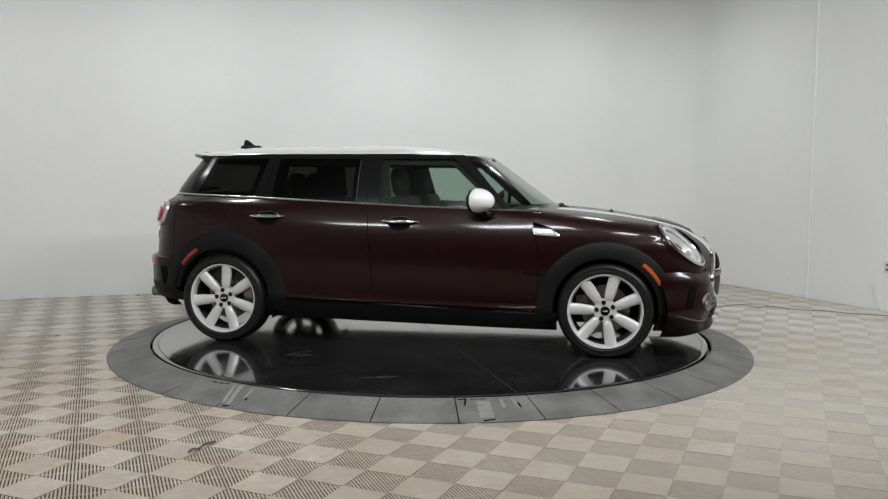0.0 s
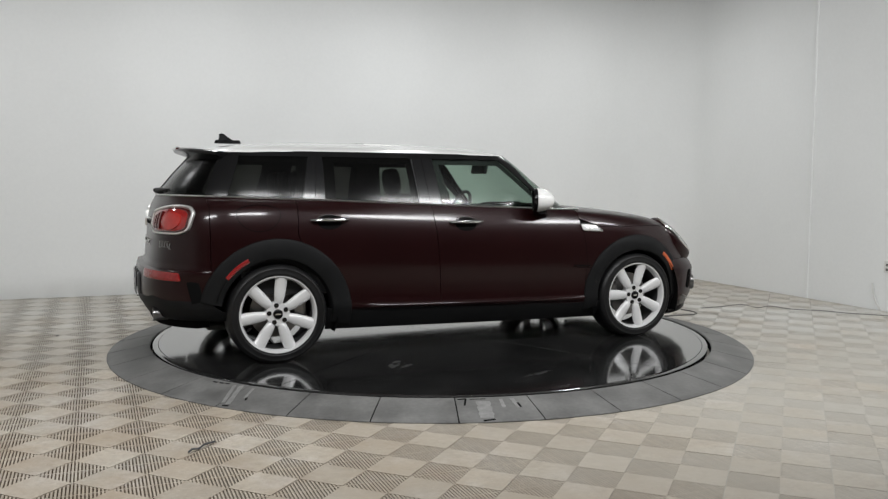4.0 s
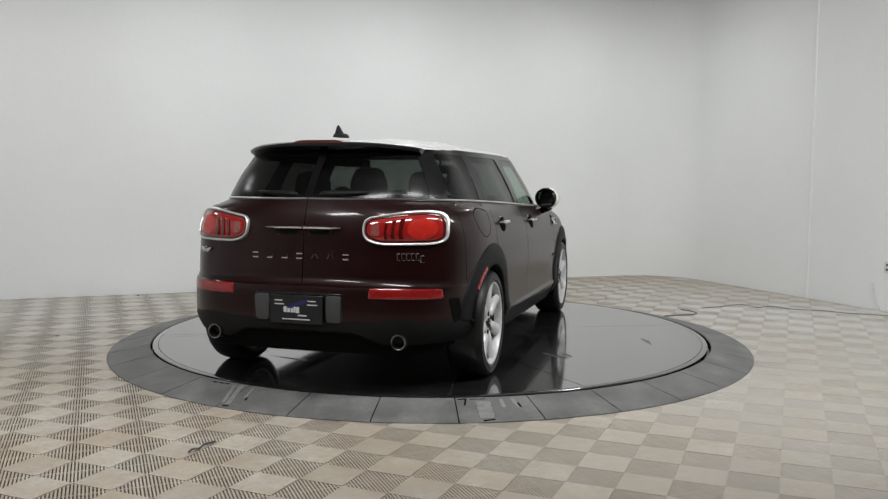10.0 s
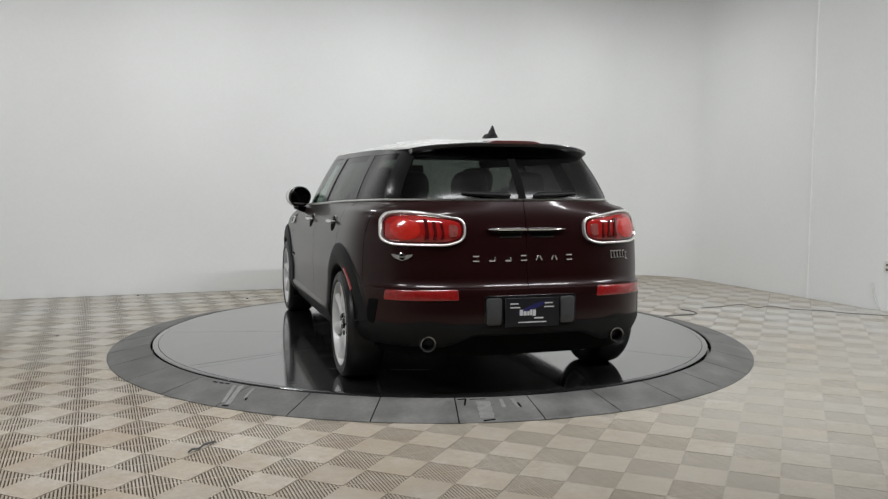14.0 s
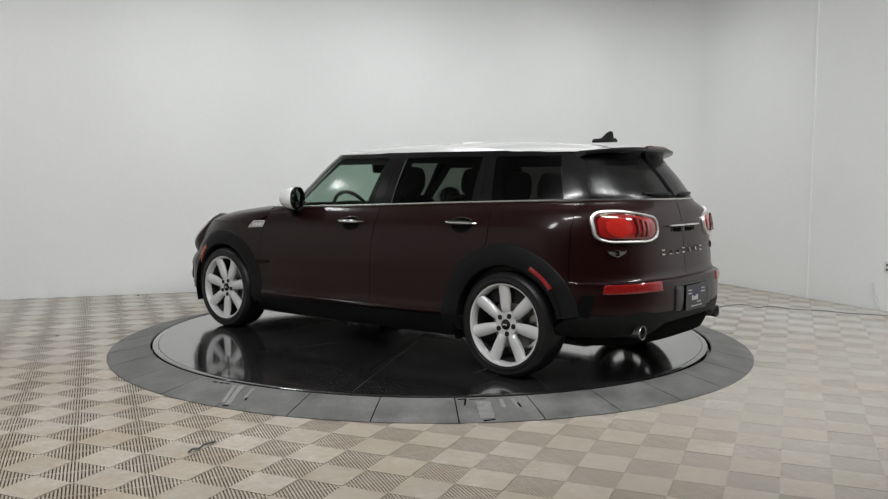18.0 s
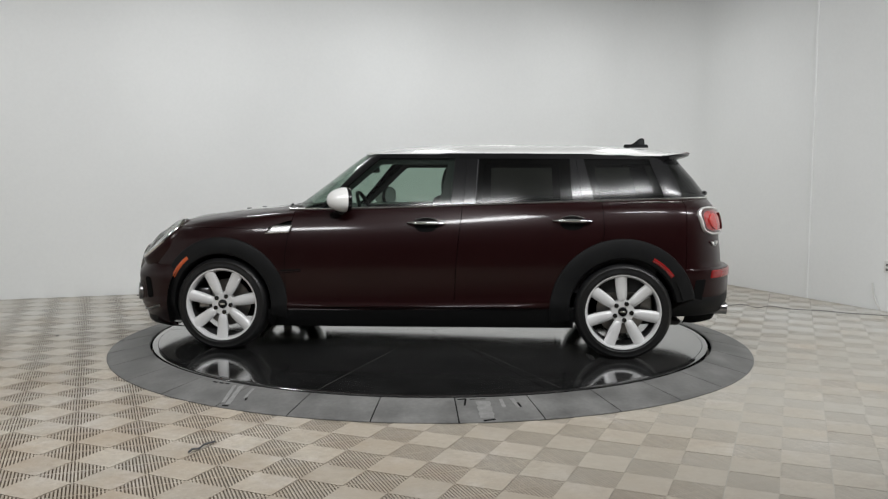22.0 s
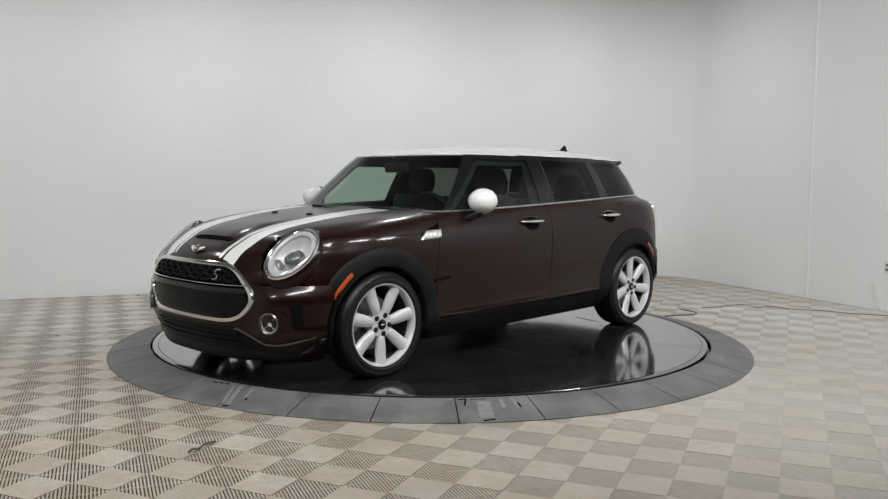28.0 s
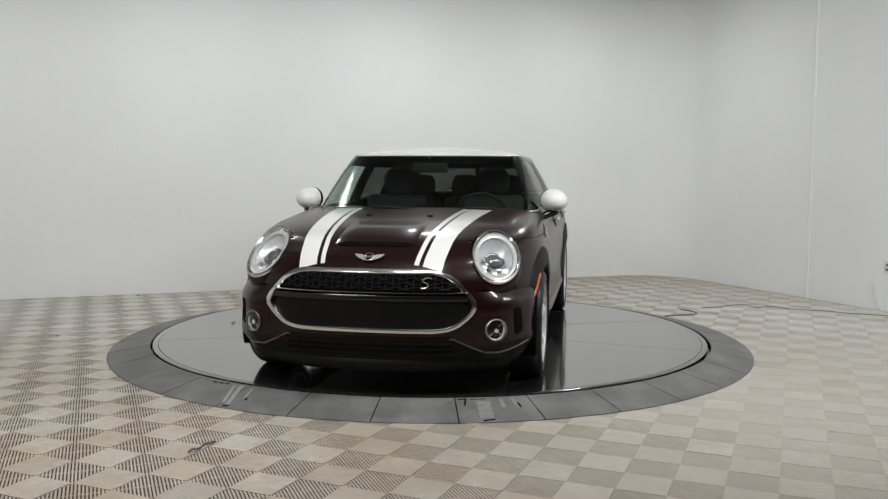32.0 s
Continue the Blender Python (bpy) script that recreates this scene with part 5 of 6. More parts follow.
# lower front: black intake, splitter, pale trim lines and fog lamps
intake = rounded([(-0.46, 0.330), (0.46, 0.330), (0.60, 0.255), (0.60, 0.200), (-0.60, 0.200), (-0.60, 0.255)], 0.03, 5)
part("lower_intake", on_surface(fnose, intake, -0.004, 0.004, FWD, 0.004), "soft_black", car, "black lower air intake")
for z in (0.238, 0.268, 0.294):
    ys2 = lin(-0.46, 0.46, 25)
    part("intake_slat", strip([nose(y, z, 0.006) for y in ys2], [UP] * 25, [FWD] * 25, 0.010, 0.008), "soft_black", car)
zl = lambda y: 0.318 - 0.075 * max(0.0, min(1.0, (abs(y) - 0.46) / 0.14)) + 0.045 * max(0.0, min(1.0, (abs(y) - 0.66) / 0.14)) ** 1.5
for side in (1, -1):
    ys3 = [side * y for y in lin(0.44, 0.80, 31)]
    part("bumper_trim", strip([nose(y, zl(y), 0.002) for y in ys3], [UP] * 31, [Vector((1, 0.9 * y * abs(y), 0.3)) for y in ys3], 0.011, 0.009), "tip", car, "thin bright bumper trim line")
rows = []
for z, off in ((0.205, 0.002), (0.185, 0.016), (0.165, 0.024), (0.145, 0.022), (0.128, 0.0), (0.125, -0.10)):
    rows.append([nose(y, z, off) for y in lin(-0.72, 0.72, 41)])
part("splitter", patch(rows, 0.0, 0.0), "soft_black", car, "black lower splitter")
for side in (1, -1):
    fog = new("fog_lamp")
    fog.parent = car
    fog.location = (CAR_X, CAR_Y, 0)
    N = Vector((0.90, side * 0.42, 0.03)).normalized()
    R = UP.cross(N).normalized()
    m = Matrix((R, N.cross(R), N)).transposed().to_4x4()
    m.translation = nose(side * 0.648, 0.368) + N * 0.004
    pocket = rounded([(side * 0.560, 0.440), (side * 0.720, 0.450), (side * 0.730, 0.318), (side * 0.58, 0.305)], 0.05, 5)
    part("fog_pocket", on_surface(fnose, pocket, -0.010, 0.002, Vector((1, side, 0)), 0.004), "paint", fog, "recessed pocket round the fog lamp")
    bm = bmesh.new()
    lathe(bm, [(0.060, -0.03), (0.060, 0.006), (0.056, 0.010), (0.052, 0.008), (0.052, -0.02)], 32, m)
    part("fog_ring", bm, "tip", fog)
    bm = bmesh.new()
    lathe(bm, [(0.053, -0.003), (0.03, -0.018), (0.0001, -0.024)], 32, m)
    part("fog_bowl", bm, "lamp_white", fog)
    bm = bmesh.new()
    lathe(bm, [(0.018, -0.024), (0.018, -0.004), (0.0001, 0.0)], 16, m)
    part("fog_bulb", bm, "reflector", fog)
    for q in range(4):
        bm = bmesh.new()
        add_box(bm, (0.016, -0.0012, -0.020), (0.051, 0.0012, -0.002), 0.0008, 1, m @ pose(0, 0, 0, 0, 0, 45 + 90 * q))
        part("fog_rib", bm, "lamp_white", fog)
    bm = bmesh.new()
    lathe(bm, [(0.056, 0.006), (0.04, 0.012), (0.02, 0.015), (0.0001, 0.016)], 32, m)
    part("fog_lens", bm, "lens", fog).visible_shadow = False
    slot = rounded([(side * 0.730, 0.478), (side * 0.764, 0.484), (side * 0.772, 0.342), (side * 0.738, 0.330)], 0.018, 5)
    part("brake_duct", on_surface(fnose, slot, -0.02, 0.004, Vector((1, side, 0)), 0.004), "gap", fog, "dark vertical air duct")

# tail lamps
ftail = lambda y, z: tail(y, z)
for side in (1, -1):
    tl = new("tail_lamp")
    tl.parent = car
    tl.location = (CAR_X, CAR_Y, 0)
    tl["label"] = "red tail lamp in a chrome frame"
    o = rounded([(side * 0.335, 0.950), (side * 0.62, 0.990), (side * 0.745, 0.975), (side * 0.755, 0.835), (side * 0.70, 0.808), (side * 0.42, 0.806), (side * 0.335, 0.840)], [0.05, 0.10, 0.06, 0.04, 0.04, 0.05, 0.05], 6)
    outw = Vector((-1, side * 0.5, 0))
    part("lamp_frame", ring_on(ftail, o, 0.0145, 0.017, outw), "pale_chrome", tl, "chrome lamp frame")
    cy, cz = side * 0.545, 0.893
    inn = [(cy + (y - cy) * 0.935, cz + (z - cz) * 0.845) for y, z in o]
    part("red_lens", on_surface(ftail, inn, 0.016, 0.008, outw), "red_lens", tl, "red lens")
    core = [(side * 0.632 + 0.070 * math.cos(a), 0.890 + 0.056 * math.sin(a)) for a in (2 * math.pi * q / 28 for q in range(28))]
    part("lamp_core", on_surface(ftail, core, 0.004, 0.024, outw), "red_core", tl, "bright round lamp core")
    for k, (ya, wb) in enumerate(((0.548, 0.020), (0.508, 0.018), (0.470, 0.015))):
        col = [(side * ya, 0.945 - 0.010 * k), (side * (ya - wb), 0.940 - 0.010 * k), (side * (ya - wb - 0.006), 0.86), (side * (ya - wb), 0.838), (side * ya, 0.838), (side * (ya - 0.008), 0.87)]
        part("lens_bar", on_surface(ftail, col, 0.001, 0.030 - 0.002 * k, outw), "red_deep", tl)
    clear = rounded([(side * 0.378, 0.912), (side * 0.425, 0.920), (side * 0.428, 0.852), (side * 0.382, 0.856)], 0.014, 4)
    part("reverse_lamp", on_surface(ftail, clear, 0.001, 0.020, outw), "reverse_lens", tl, "dim pinkish reversing lamp")
    part("lens_edge", ring_on(ftail, inn, 0.014, 0.013, outw), "red_deep", tl, "dark red lens edge")
    rf = rounded([(side * 0.398, 0.584), (side * 0.742, 0.578), (side * 0.748, 0.526), (side * 0.392, 0.532)], 0.010, 3)
    part("bumper_reflector", on_surface(ftail, rf, 0.003, 0.006, outw), "red_reflector", car, "red bumper reflector")
    vent = rounded([(side * 0.768, 0.525), (side * 0.806, 0.522), (side * 0.816, 0.405), (side * 0.786, 0.385)], 0.012, 3)
    part("bumper_vent", on_surface(ftail, vent, -0.02, 0.003, outw), "gap", car, "dark vent slot")
    # exhaust pipe
    bm = bmesh.new()
    lathe(bm, [(0.037, -0.16), (0.039, -0.01), (0.042, 0.0), (0.040, 0.006), (0.035, 0.004), (0.033, -0.02), (0.032, -0.05)], 32, Matrix.Translation((-2.052, side * 0.545, 0.303)) @ pose(0, 0, 0, 0, -90, 0))
    part("exhaust_pipe", bm, "tip", car, "round steel exhaust tip")
    bm = bmesh.new()
    lathe(bm, [(0.0001, -0.045), (0.035, -0.045)], 24, Matrix.Translation((-2.052, side * 0.545, 0.303)) @ pose(0, 0, 0, 0, -90, 0))
    part("exhaust_inside", bm, "gap", car)

# rear handle bar, lettering pieces, model mark, plate
for side in (1, -1):
    ysb = lin(0.004, 0.222, 15)
    bm = bmesh.new()
    rings = []
    for y in ysb:
        hh = 0.0085 * (1 - 0.6 * (y / 0.222) ** 6)
        c = tail(side * y, 0.894, 0.014)
        rings.append([c + Vector((0.012 * math.cos(a), 0, hh * math.sin(a))) for a in (2 * math.pi * k / 10 for k in range(10))])
    add_rings(bm, rings, True, True, True)
    part("rear_handle", bm, "chrome", car, "chrome rear door handle bar")
    cup = rounded([(side * 0.030, 0.885), (side * 0.155, 0.885), (side * 0.140, 0.855), (side * 0.040, 0.855)], 0.018, 4)
    part("handle_cup", on_surface(ftail, cup, -0.008, 0.002, BACK), "gap", car, "dark recess below the handle")
    lip = rounded([(side * 0.028, 0.880), (side * 0.172, 0.880), (side * 0.160, 0.850), (side * 0.028, 0.850)], [0.004, 0.012, 0.012, 0.004], 4)
    part("handle_lip", ring_on(ftail, lip, 0.003, 0.004, BACK), "gloss_black", car, "thin gloss lip round the handle recess")


# spaced chrome marks between the lamps, plain bar shapes
for k in range(7):
    y = 0.285 - 0.0888 * k
    bm = bmesh.new()
    w = 0.017
    for a, b in (((-w, 0.013), (w, 0.013)), ((-w, -0.012), (w, -0.012))) if k in (0, 3, 6) else (((-w, -0.012), (w, -0.012)), ((-w, -0.012), (-w, 0.006))) if k in (1, 2) else (((-w, -0.012), (-w * 0.3, 0.012)), ((w * 0.3, 0.012), (w, -0.012))):
        add_tube(bm, [ftail(y + a[0], 0.741 + a[1]) + BACK * 0.004, ftail(y + b[0], 0.741 + b[1]) + BACK * 0.004], 0.0042, 6)
    part("chrome_mark", bm, "chrome", car, "small chrome mark")
for k in range(6):
    y = -0.530 - 0.023 * k
    bm = bmesh.new()
    z = 0.748 - (0.012 if k == 5 else 0)
    pts = [ftail(y + a, z + b) + BACK * 0.005 for a, b in ((-0.008, -0.018), (0.006, -0.018), (0.010, 0.016), (-0.004, 0.018))]
    add_tube(bm, pts, 0.0036, 6)
    part("chrome_mark", bm, "chrome", car, "small chrome mark")
rec = rounded([(-0.262, 0.552), (0.262, 0.552), (0.258, 0.385), (-0.258, 0.385)], 0.02, 4)
part("plate_recess", on_surface(ftail, rec, -0.004, 0.002, BACK), "gloss_black", car, "black number plate recess")
for side in (1, -1):
    bl = rounded([(side * 0.165, 0.540), (side * 0.250, 0.540), (side * 0.246, 0.398), (side * 0.168, 0.398)], 0.016, 4)
    part("plate_bracket", on_surface(ftail, bl, 0.004, 0.012, BACK), "bracket", car, "grey plastic plate bracket")
plate = new("dealer_plate")
plate.parent = car
plate.location = (CAR_X, CAR_Y, 0)
plate["label"] = "black dealer plate with white and blue print"
PX = tail(0, 0.46).x - 0.016
bm = bmesh.new()
add_box(bm, (PX - 0.004, -0.152, 0.388), (PX, 0.152, 0.540), 0.0015, 1)
part("plate_board", bm, "plate", plate)
PRINT = [(0.125, 0.510, 0.045, 0.006), (0.125, 0.490, 0.055, 0.006), (-0.125 + 0.055, 0.510, 0.045, 0.006), (-0.125 + 0.06, 0.490, 0.058, 0.006),
         (-0.01, 0.432, 0.052, 0.008), (0.080, 0.411, 0.160, 0.006), (0.072, 0.462, 0.018, 0.030), (0.050, 0.458, 0.017, 0.022), (0.029, 0.458, 0.012, 0.022), (0.014, 0.462, 0.012, 0.030), (-0.001, 0.460, 0.018, 0.032)]
for y, z, w, h in PRINT:
    bm = bmesh.new()
    add_box(bm, (PX - 0.0062, y - w, z - h / 2), (PX - 0.0045, y, z + h / 2))
    part("print_bar", bm, "white_print", plate, smooth=False)
bm = bmesh.new()
slab(bm, [(0.09, 0.0), (-0.01, 0.045), (-0.075, 0.060), (-0.055, 0.035), (0.0, 0.015), (0.06, -0.01)], 0.001, Matrix.Translation((PX - 0.0045, 0, 0.462)) @ Matrix(((0, 0, -1, 0), (1, 0, 0, 0), (0, 1, 0, 0), (0, 0, 0, 1))))
part("print_swoosh", bm, "blue_print", plate, smooth=False)

# black lower rear valance with pipe hollows
def valance_drop(y):
    """How far the lower edge hangs down beside the pipes."""
    f = max(0.0, min(1.0, (abs(y) - 0.28) / 0.20))
    return 0.060 * f * f * (3 - 2 * f)


rows = []
for z, off, g in ((0.405, 0.003, 0.0), (0.390, 0.007, 0.2), (0.370, 0.010, 0.5), (0.352, 0.009, 0.9), (0.338, -0.008, 1.0), (0.334, -0.15, 1.0)):
    rows.append([tail(y, z - g * valance_drop(y), off) + Vector((0, 0, 0.02 * max(0, 1 - abs(abs(y) - 0.545) / 0.12) if z > 0.36 else 0)) for y in lin(-0.842, 0.842, 81)])
part("rear_valance", patch(rows, 0.0, 0.0), "plastic", car, "black plastic rear valance")

# roof spoiler with high brake lamp
bm = bmesh.new()
rings = []
for y in lin(-0.585, 0.585, 41):
    f = abs(y) / 0.585
    dx, dz = 0.20 * f ** 3.2, -0.030 * f ** 3.2
    sec = [(-1.66, 1.356), (-1.76, 1.362), (-1.845, 1.360), (-1.862, 1.352), (-1.858, 1.338), (-1.80, 1.318), (-1.745, 1.302), (-1.68, 1.296)]
    rings.append([(x + dx, y, z + dz) for x, z in sec])
add_rings(bm, rings, True, True, True)
part("spoiler", bm, "gloss_black", car, "gloss black roof spoiler")
rows = [[Vector((x + 0.20 * (abs(y) / 0.585) ** 3.2, y, z - 0.030 * (abs(y) / 0.585) ** 3.2)) for y in lin(-0.582, 0.582, 33)] for x, z in ((-1.55, 1.371), (-1.66, 1.366), (-1.76, 1.3645), (-1.84, 1.3625))]
part("spoiler_top", patch(rows, 0.0, 0.004), "white", car, "white spoiler top")
bm = bmesh.new()
rings = []
for y in lin(-0.158, 0.158, 15):
    f = abs(y) / 0.158
    k = 1 - 0.5 * f ** 8
    rings.append([(-1.845, y, 1.352), (-1.864, y, 1.352), (-1.868, y, 1.352 + 0.010 * k), (-1.86, y, 1.352 + 0.018 * k), (-1.845, y, 1.352 + 0.019 * k)])
add_rings(bm, rings, True, True, True)
part("brake_lamp", bm, "red_deep", car, "dark red high brake lamp")

# sunroof panel, a little proud of the roof
def crown(x, y):
    r = min(1.0, math.sqrt(((x - CXR) / 1.09) ** 2 + (y / 0.64) ** 2))
    return Vector((x, y, 1.337 + 0.078 * (1 - r ** 2.5) ** 0.82 + 0.006 * (1 - r) + 0.005))


rows = [[crown(x, y) for y in lin(-0.36, 0.36, 19)] for x in lin(-0.62, -0.02, 15)]
part("sunroof", patch(rows, 0.0, 0.02), "white", car, "raised sunroof panel")

# shark-fin aerial
bm = bmesh.new()
rings = []
for x, h, w in ((-1.448, 0.006, 0.016), (-1.475, 0.018, 0.021), (-1.505, 0.032, 0.023), (-1.53, 0.052, 0.023), (-1.55, 0.066, 0.022), (-1.570, 0.071, 0.021), (-1.583, 0.062, 0.020), (-1.588, 0.03, 0.020), (-1.592, 0.004, 0.019)):
    rings.append([(x, -w, 0), (x, -w * 0.9, h * 0.25), (x, -w * 0.25, h * 0.85), (x, 0, h), (x, w * 0.25, h * 0.85), (x, w * 0.9, h * 0.25), (x, w, 0)])
add_rings(bm, rings, True, True, True)
foot = []
for h, w in ((0.0, 0.040), (0.008, 0.037), (0.018, 0.026), (0.024, 0.015)):
    foot.append([(-1.525 + (0.075 + w * 0.4) * math.cos(a), w * math.sin(a), h) for a in (2 * math.pi * k / 20 for k in range(20))])
add_rings(bm, foot, True, True, True)
for v in bm.verts:
    v.co += Vector((0.022, 0.016, 1.403))
part("aerial", bm, "plastic", car, "black shark-fin aerial")

# wipers
for y0, y1 in ((0.05, 0.62), (-0.55, 0.02)):
    bm = bmesh.new()
    pts = [Vector((gh_front(y, 0.985 + 0.012 * f) + 0.018, y, lift(0.985 + 0.012 * f, 0.95) + 0.006)) for f, y in ((k / 8, y0 + (y1 - y0) * k / 8) for k in range(9))]
    add_tube(bm, pts, 0.008, 6)
    add_tube(bm, [pts[4] + Vector((0.004, 0, 0.014)), pts[6] + Vector((0.02, 0, 0.01)), pts[8] + Vector((0.07, 0.02, -0.012))], 0.008, 6)
    part("wiper", bm, "plastic", car, "black windscreen wiper")
rows = []
for f in lin(0, 1, 4):
    rows.append([Vector((gh_front(y, 0.965) + 0.02 + 0.07 * f, y, lift(0.975, 1.0) + 0.004 - 0.010 * f)) for y in lin(-0.70, 0.70, 31)])
part("cowl", patch(rows, 0.0, 0.006), "plastic", car, "black scuttle panel")
for side in (1, -1):
    bm = bmesh.new()
    rings = []
    for k in range(11):
        f = k / 10
        y, z = side * (0.075 + 0.29 * f), 1.016 + 0.014 * f
        x = gh_rear(y, z)
        swell = min(1.0, 0.35 + 6 * f) * (1 - 0.7 * f)
        hh, dd = 0.018 * swell + 0.002, 0.022 * swell + 0.004
        c = Vector((x - dd * 0.6, y, lift(z, x)))
        rings.append([c + Vector((dd * math.cos(a), 0, hh * math.sin(a))) for a in (2 * math.pi * j / 8 for j in range(8))])
    add_rings(bm, rings, True, True, True)
    part("rear_wiper", bm, "plastic", car, "black rear wiper")

# fuel flap
fl = [(-1.445 + 0.137 * math.cos(a), 0.946 + 0.118 * math.sin(a) * (1.0 if math.sin(a) < 0 else 0.42)) for a in (2 * math.pi * k / 48 for k in range(48))]
part("fuel_flap_joint", ring_on(lambda x, z: flank(x, z, -1), fl, 0.004, 0.0012, Vector((0, -1, 0)), 0.003), "gap", car, "fine round joint of the fuel flap")

# ---------------------------------------------------------------- cabin
def seat(x, y, w, back_z, name="seat", head=True):
    s = new(name)
    s.parent = car
    s.location = (CAR_X, CAR_Y, 0)
    bm = bmesh.new()
    add_box(bm, (x - 0.05, y - w / 2, 0.36), (x + 0.48, y + w / 2, 0.54), 0.05, 3)
    part("cushion", bm, "seat", s)
    bm = bmesh.new()
    add_box(bm, (-0.07, -w / 2, 0.0), (0.07, w / 2, back_z - 0.48), 0.055, 3, pose(x - 0.02, y, 0.48, 0, -14, 0))
    part("backrest", bm, "seat", s)
    if head:
        xh = x - 0.02 - math.sin(radians(14)) * (back_z - 0.40)
        for yy in (-0.05, 0.05):
            bm = bmesh.new()
            add_tube(bm, [(xh + 0.02, y + yy, back_z - 0.04), (xh, y + yy, back_z + 0.05)], 0.007, 8)
            part("headrest_post", bm, "satin", s)
        bm = bmesh.new()
        rings = []
        mm = pose(xh - 0.005, y, back_z + 0.085, 0, -8, 0)
        for k in range(13):
            a = -math.pi / 2 + math.pi * k / 12
            zz, w2 = 0.105 * math.sin(a), max(0.03, math.cos(a)) ** 0.45
            rings.append([mm @ Vector((0.058 * w2 * math.copysign(abs(math.cos(q)) ** 0.8, math.cos(q)), 0.132 * w2 * math.copysign(abs(math.sin(q)) ** 0.8, math.sin(q)), zz)) for q in (2 * math.pi * i / 20 for i in range(20))])
        add_rings(bm, rings, True, True, True)
        part("headrest", bm, "seat", s)
    return s


seat(0.02, 0.37, 0.50, 1.06, "front_seat")
seat(0.02, -0.37, 0.50, 1.06, "front_seat")
for y, w in ((0.42, 0.42), (0.0, 0.38), (-0.42, 0.42)):
    seat(-0.92, y, w, 1.02, "rear_seat")
bm = bmesh.new()
rings = []
for y in lin(-0.74, 0.74, 21):
    f = abs(y) / 0.74
    rings.append([(0.55, y, 0.60), (0.52, y, 0.80), (0.55, y, 0.93), (0.62, y, 0.955), (0.80, y, 0.952), (0.95 - 0.22 * f ** 2, y, 0.945), (0.98 - 0.22 * f ** 2, y, 0.85)])
add_rings(bm, rings, False)
part("dashboard", bm, "cabin", car)
bm = bmesh.new()
lathe(bm, [(0.185 + 0.014 * math.cos(a), 0.014 * math.sin(a)) for a in (2 * math.pi * k / 8 for k in range(8))], 36, pose(0.42, 0.37, 0.895, 0, -66, 0), True)
add_box(bm, (-0.17, -0.03, -0.02), (0.17, 0.03, 0.01), 0.01, 1, pose(0.42, 0.37, 0.895, 0, -66, 0) @ pose(0, 0, 0, 0, 0, 90))
part("steering_wheel", bm, "cabin", car)
bm = bmesh.new()
add_box(bm, (-0.015, -0.125, -0.035), (0.02, 0.125, 0.035), 0.015, 3, pose(0.44, 0.0, 1.245, 0, 10, 0))
part("rear_view_mirror", bm, "cabin", car)
bm = bmesh.new()
add_tube(bm, [(0.45, 0, 1.28), (0.48, 0, 1.315)], 0.012, 8)
part("mirror_stalk", bm, "cabin", car)
# headliner
bm = bmesh.new()
rings = [[(CXR + (x - CXR) * r, y * r, 1.318 + 0.035 * (1 - r ** 2)) for x, y in edge] for r in (0.955, 0.8, 0.5, 0.1)]
add_rings(bm, rings, True, False, True)
part("headliner", bm, "cabin", car, "dark roof lining")
# inner pillars and door cards
for side in (1, -1):
    rows = [[Vector((x, side * (gh_y(x, z) - 0.035), lift(z, x))) for x in lin(-0.37, -0.22, 4)] for z in lin(0.97, 1.325, 8)]
    part("inner_pillar", patch(rows, 0.0, 0.0), "cabin", car)
    rows = [[Vector((x, side * (gh_y(x, z) - 0.035), lift(z, x))) for x in lin(-1.16, -0.98, 4)] for z in lin(0.97, 1.325, 8)]
    part("inner_pillar", patch(rows, 0.0, 0.0), "cabin", car)
    rows = [[Vector((x, side * (low_y(x, z) - 0.06), lift(z, x))) for x in lin(-1.55, 0.80, 20)] for z in lin(0.40, 0.978, 6)]
    part("door_card", patch(rows, 0.0, 0.0), "cabin", car)
    # inner frames round the side windows
    def band(xa, xb, z0=0.985, z1=1.335):
        rows = [[Vector((x, side * (gh_y(x, z) - 0.022), lift(z, x))) for x in lin(xa(z), xb(z), 6)] for z in lin(z0, z1, 8)]
        part("inner_window_frame", patch(rows, 0.0, 0.0), "cabin", car)

    rows = [[Vector((x, side * (gh_y(x, z) - 0.022), lift(z, x))) for x in lin(-1.62, wx_front(z) - 0.005, 30)] for z in lin(1.262, 1.335, 4)]
    part("inner_window_frame", patch(rows, 0.0, 0.0), "cabin", car)
    band(lambda z: wx_front(z) - 0.060, lambda z: wx_front(z) - 0.004)
    band(lambda z: b0(z) - 0.01, lambda z: b0(z) + 0.085 - 0.05 * (z - 0.985) / 0.35)
    band(lambda z: b1(z) - 0.035, lambda z: b1(z) + 0.01)
    band(lambda z: c0(z) - 0.01, lambda z: c0(z) + 0.075)
    band(lambda z: c1(z) - 0.05, lambda z: c1(z) + 0.01)
    part("pillar_edge", strip([Vector((b1(z) + 0.006, side * (gh_y(b1(z), z) + 0.004), lift(z, b1(z)))) for z in lin(0.995, 1.295, 9)], [(1, 0, 0)] * 9, [(0, side, 0.5)] * 9, 0.004, 0.003), "bracket", car, "thin grey edge of the rear door frame")
bm = bmesh.new()
add_box(bm, (-1.85, -0.60, 0.42), (-1.05, 0.60, 0.46), 0.01, 1)
part("boot_floor", bm, "cabin", car)
bm = bmesh.new()
add_box(bm, (-1.02, -0.72, 0.28), (0.62, 0.72, 0.33), 0.01, 1)
part("cabin_floor", bm, "cabin", car)
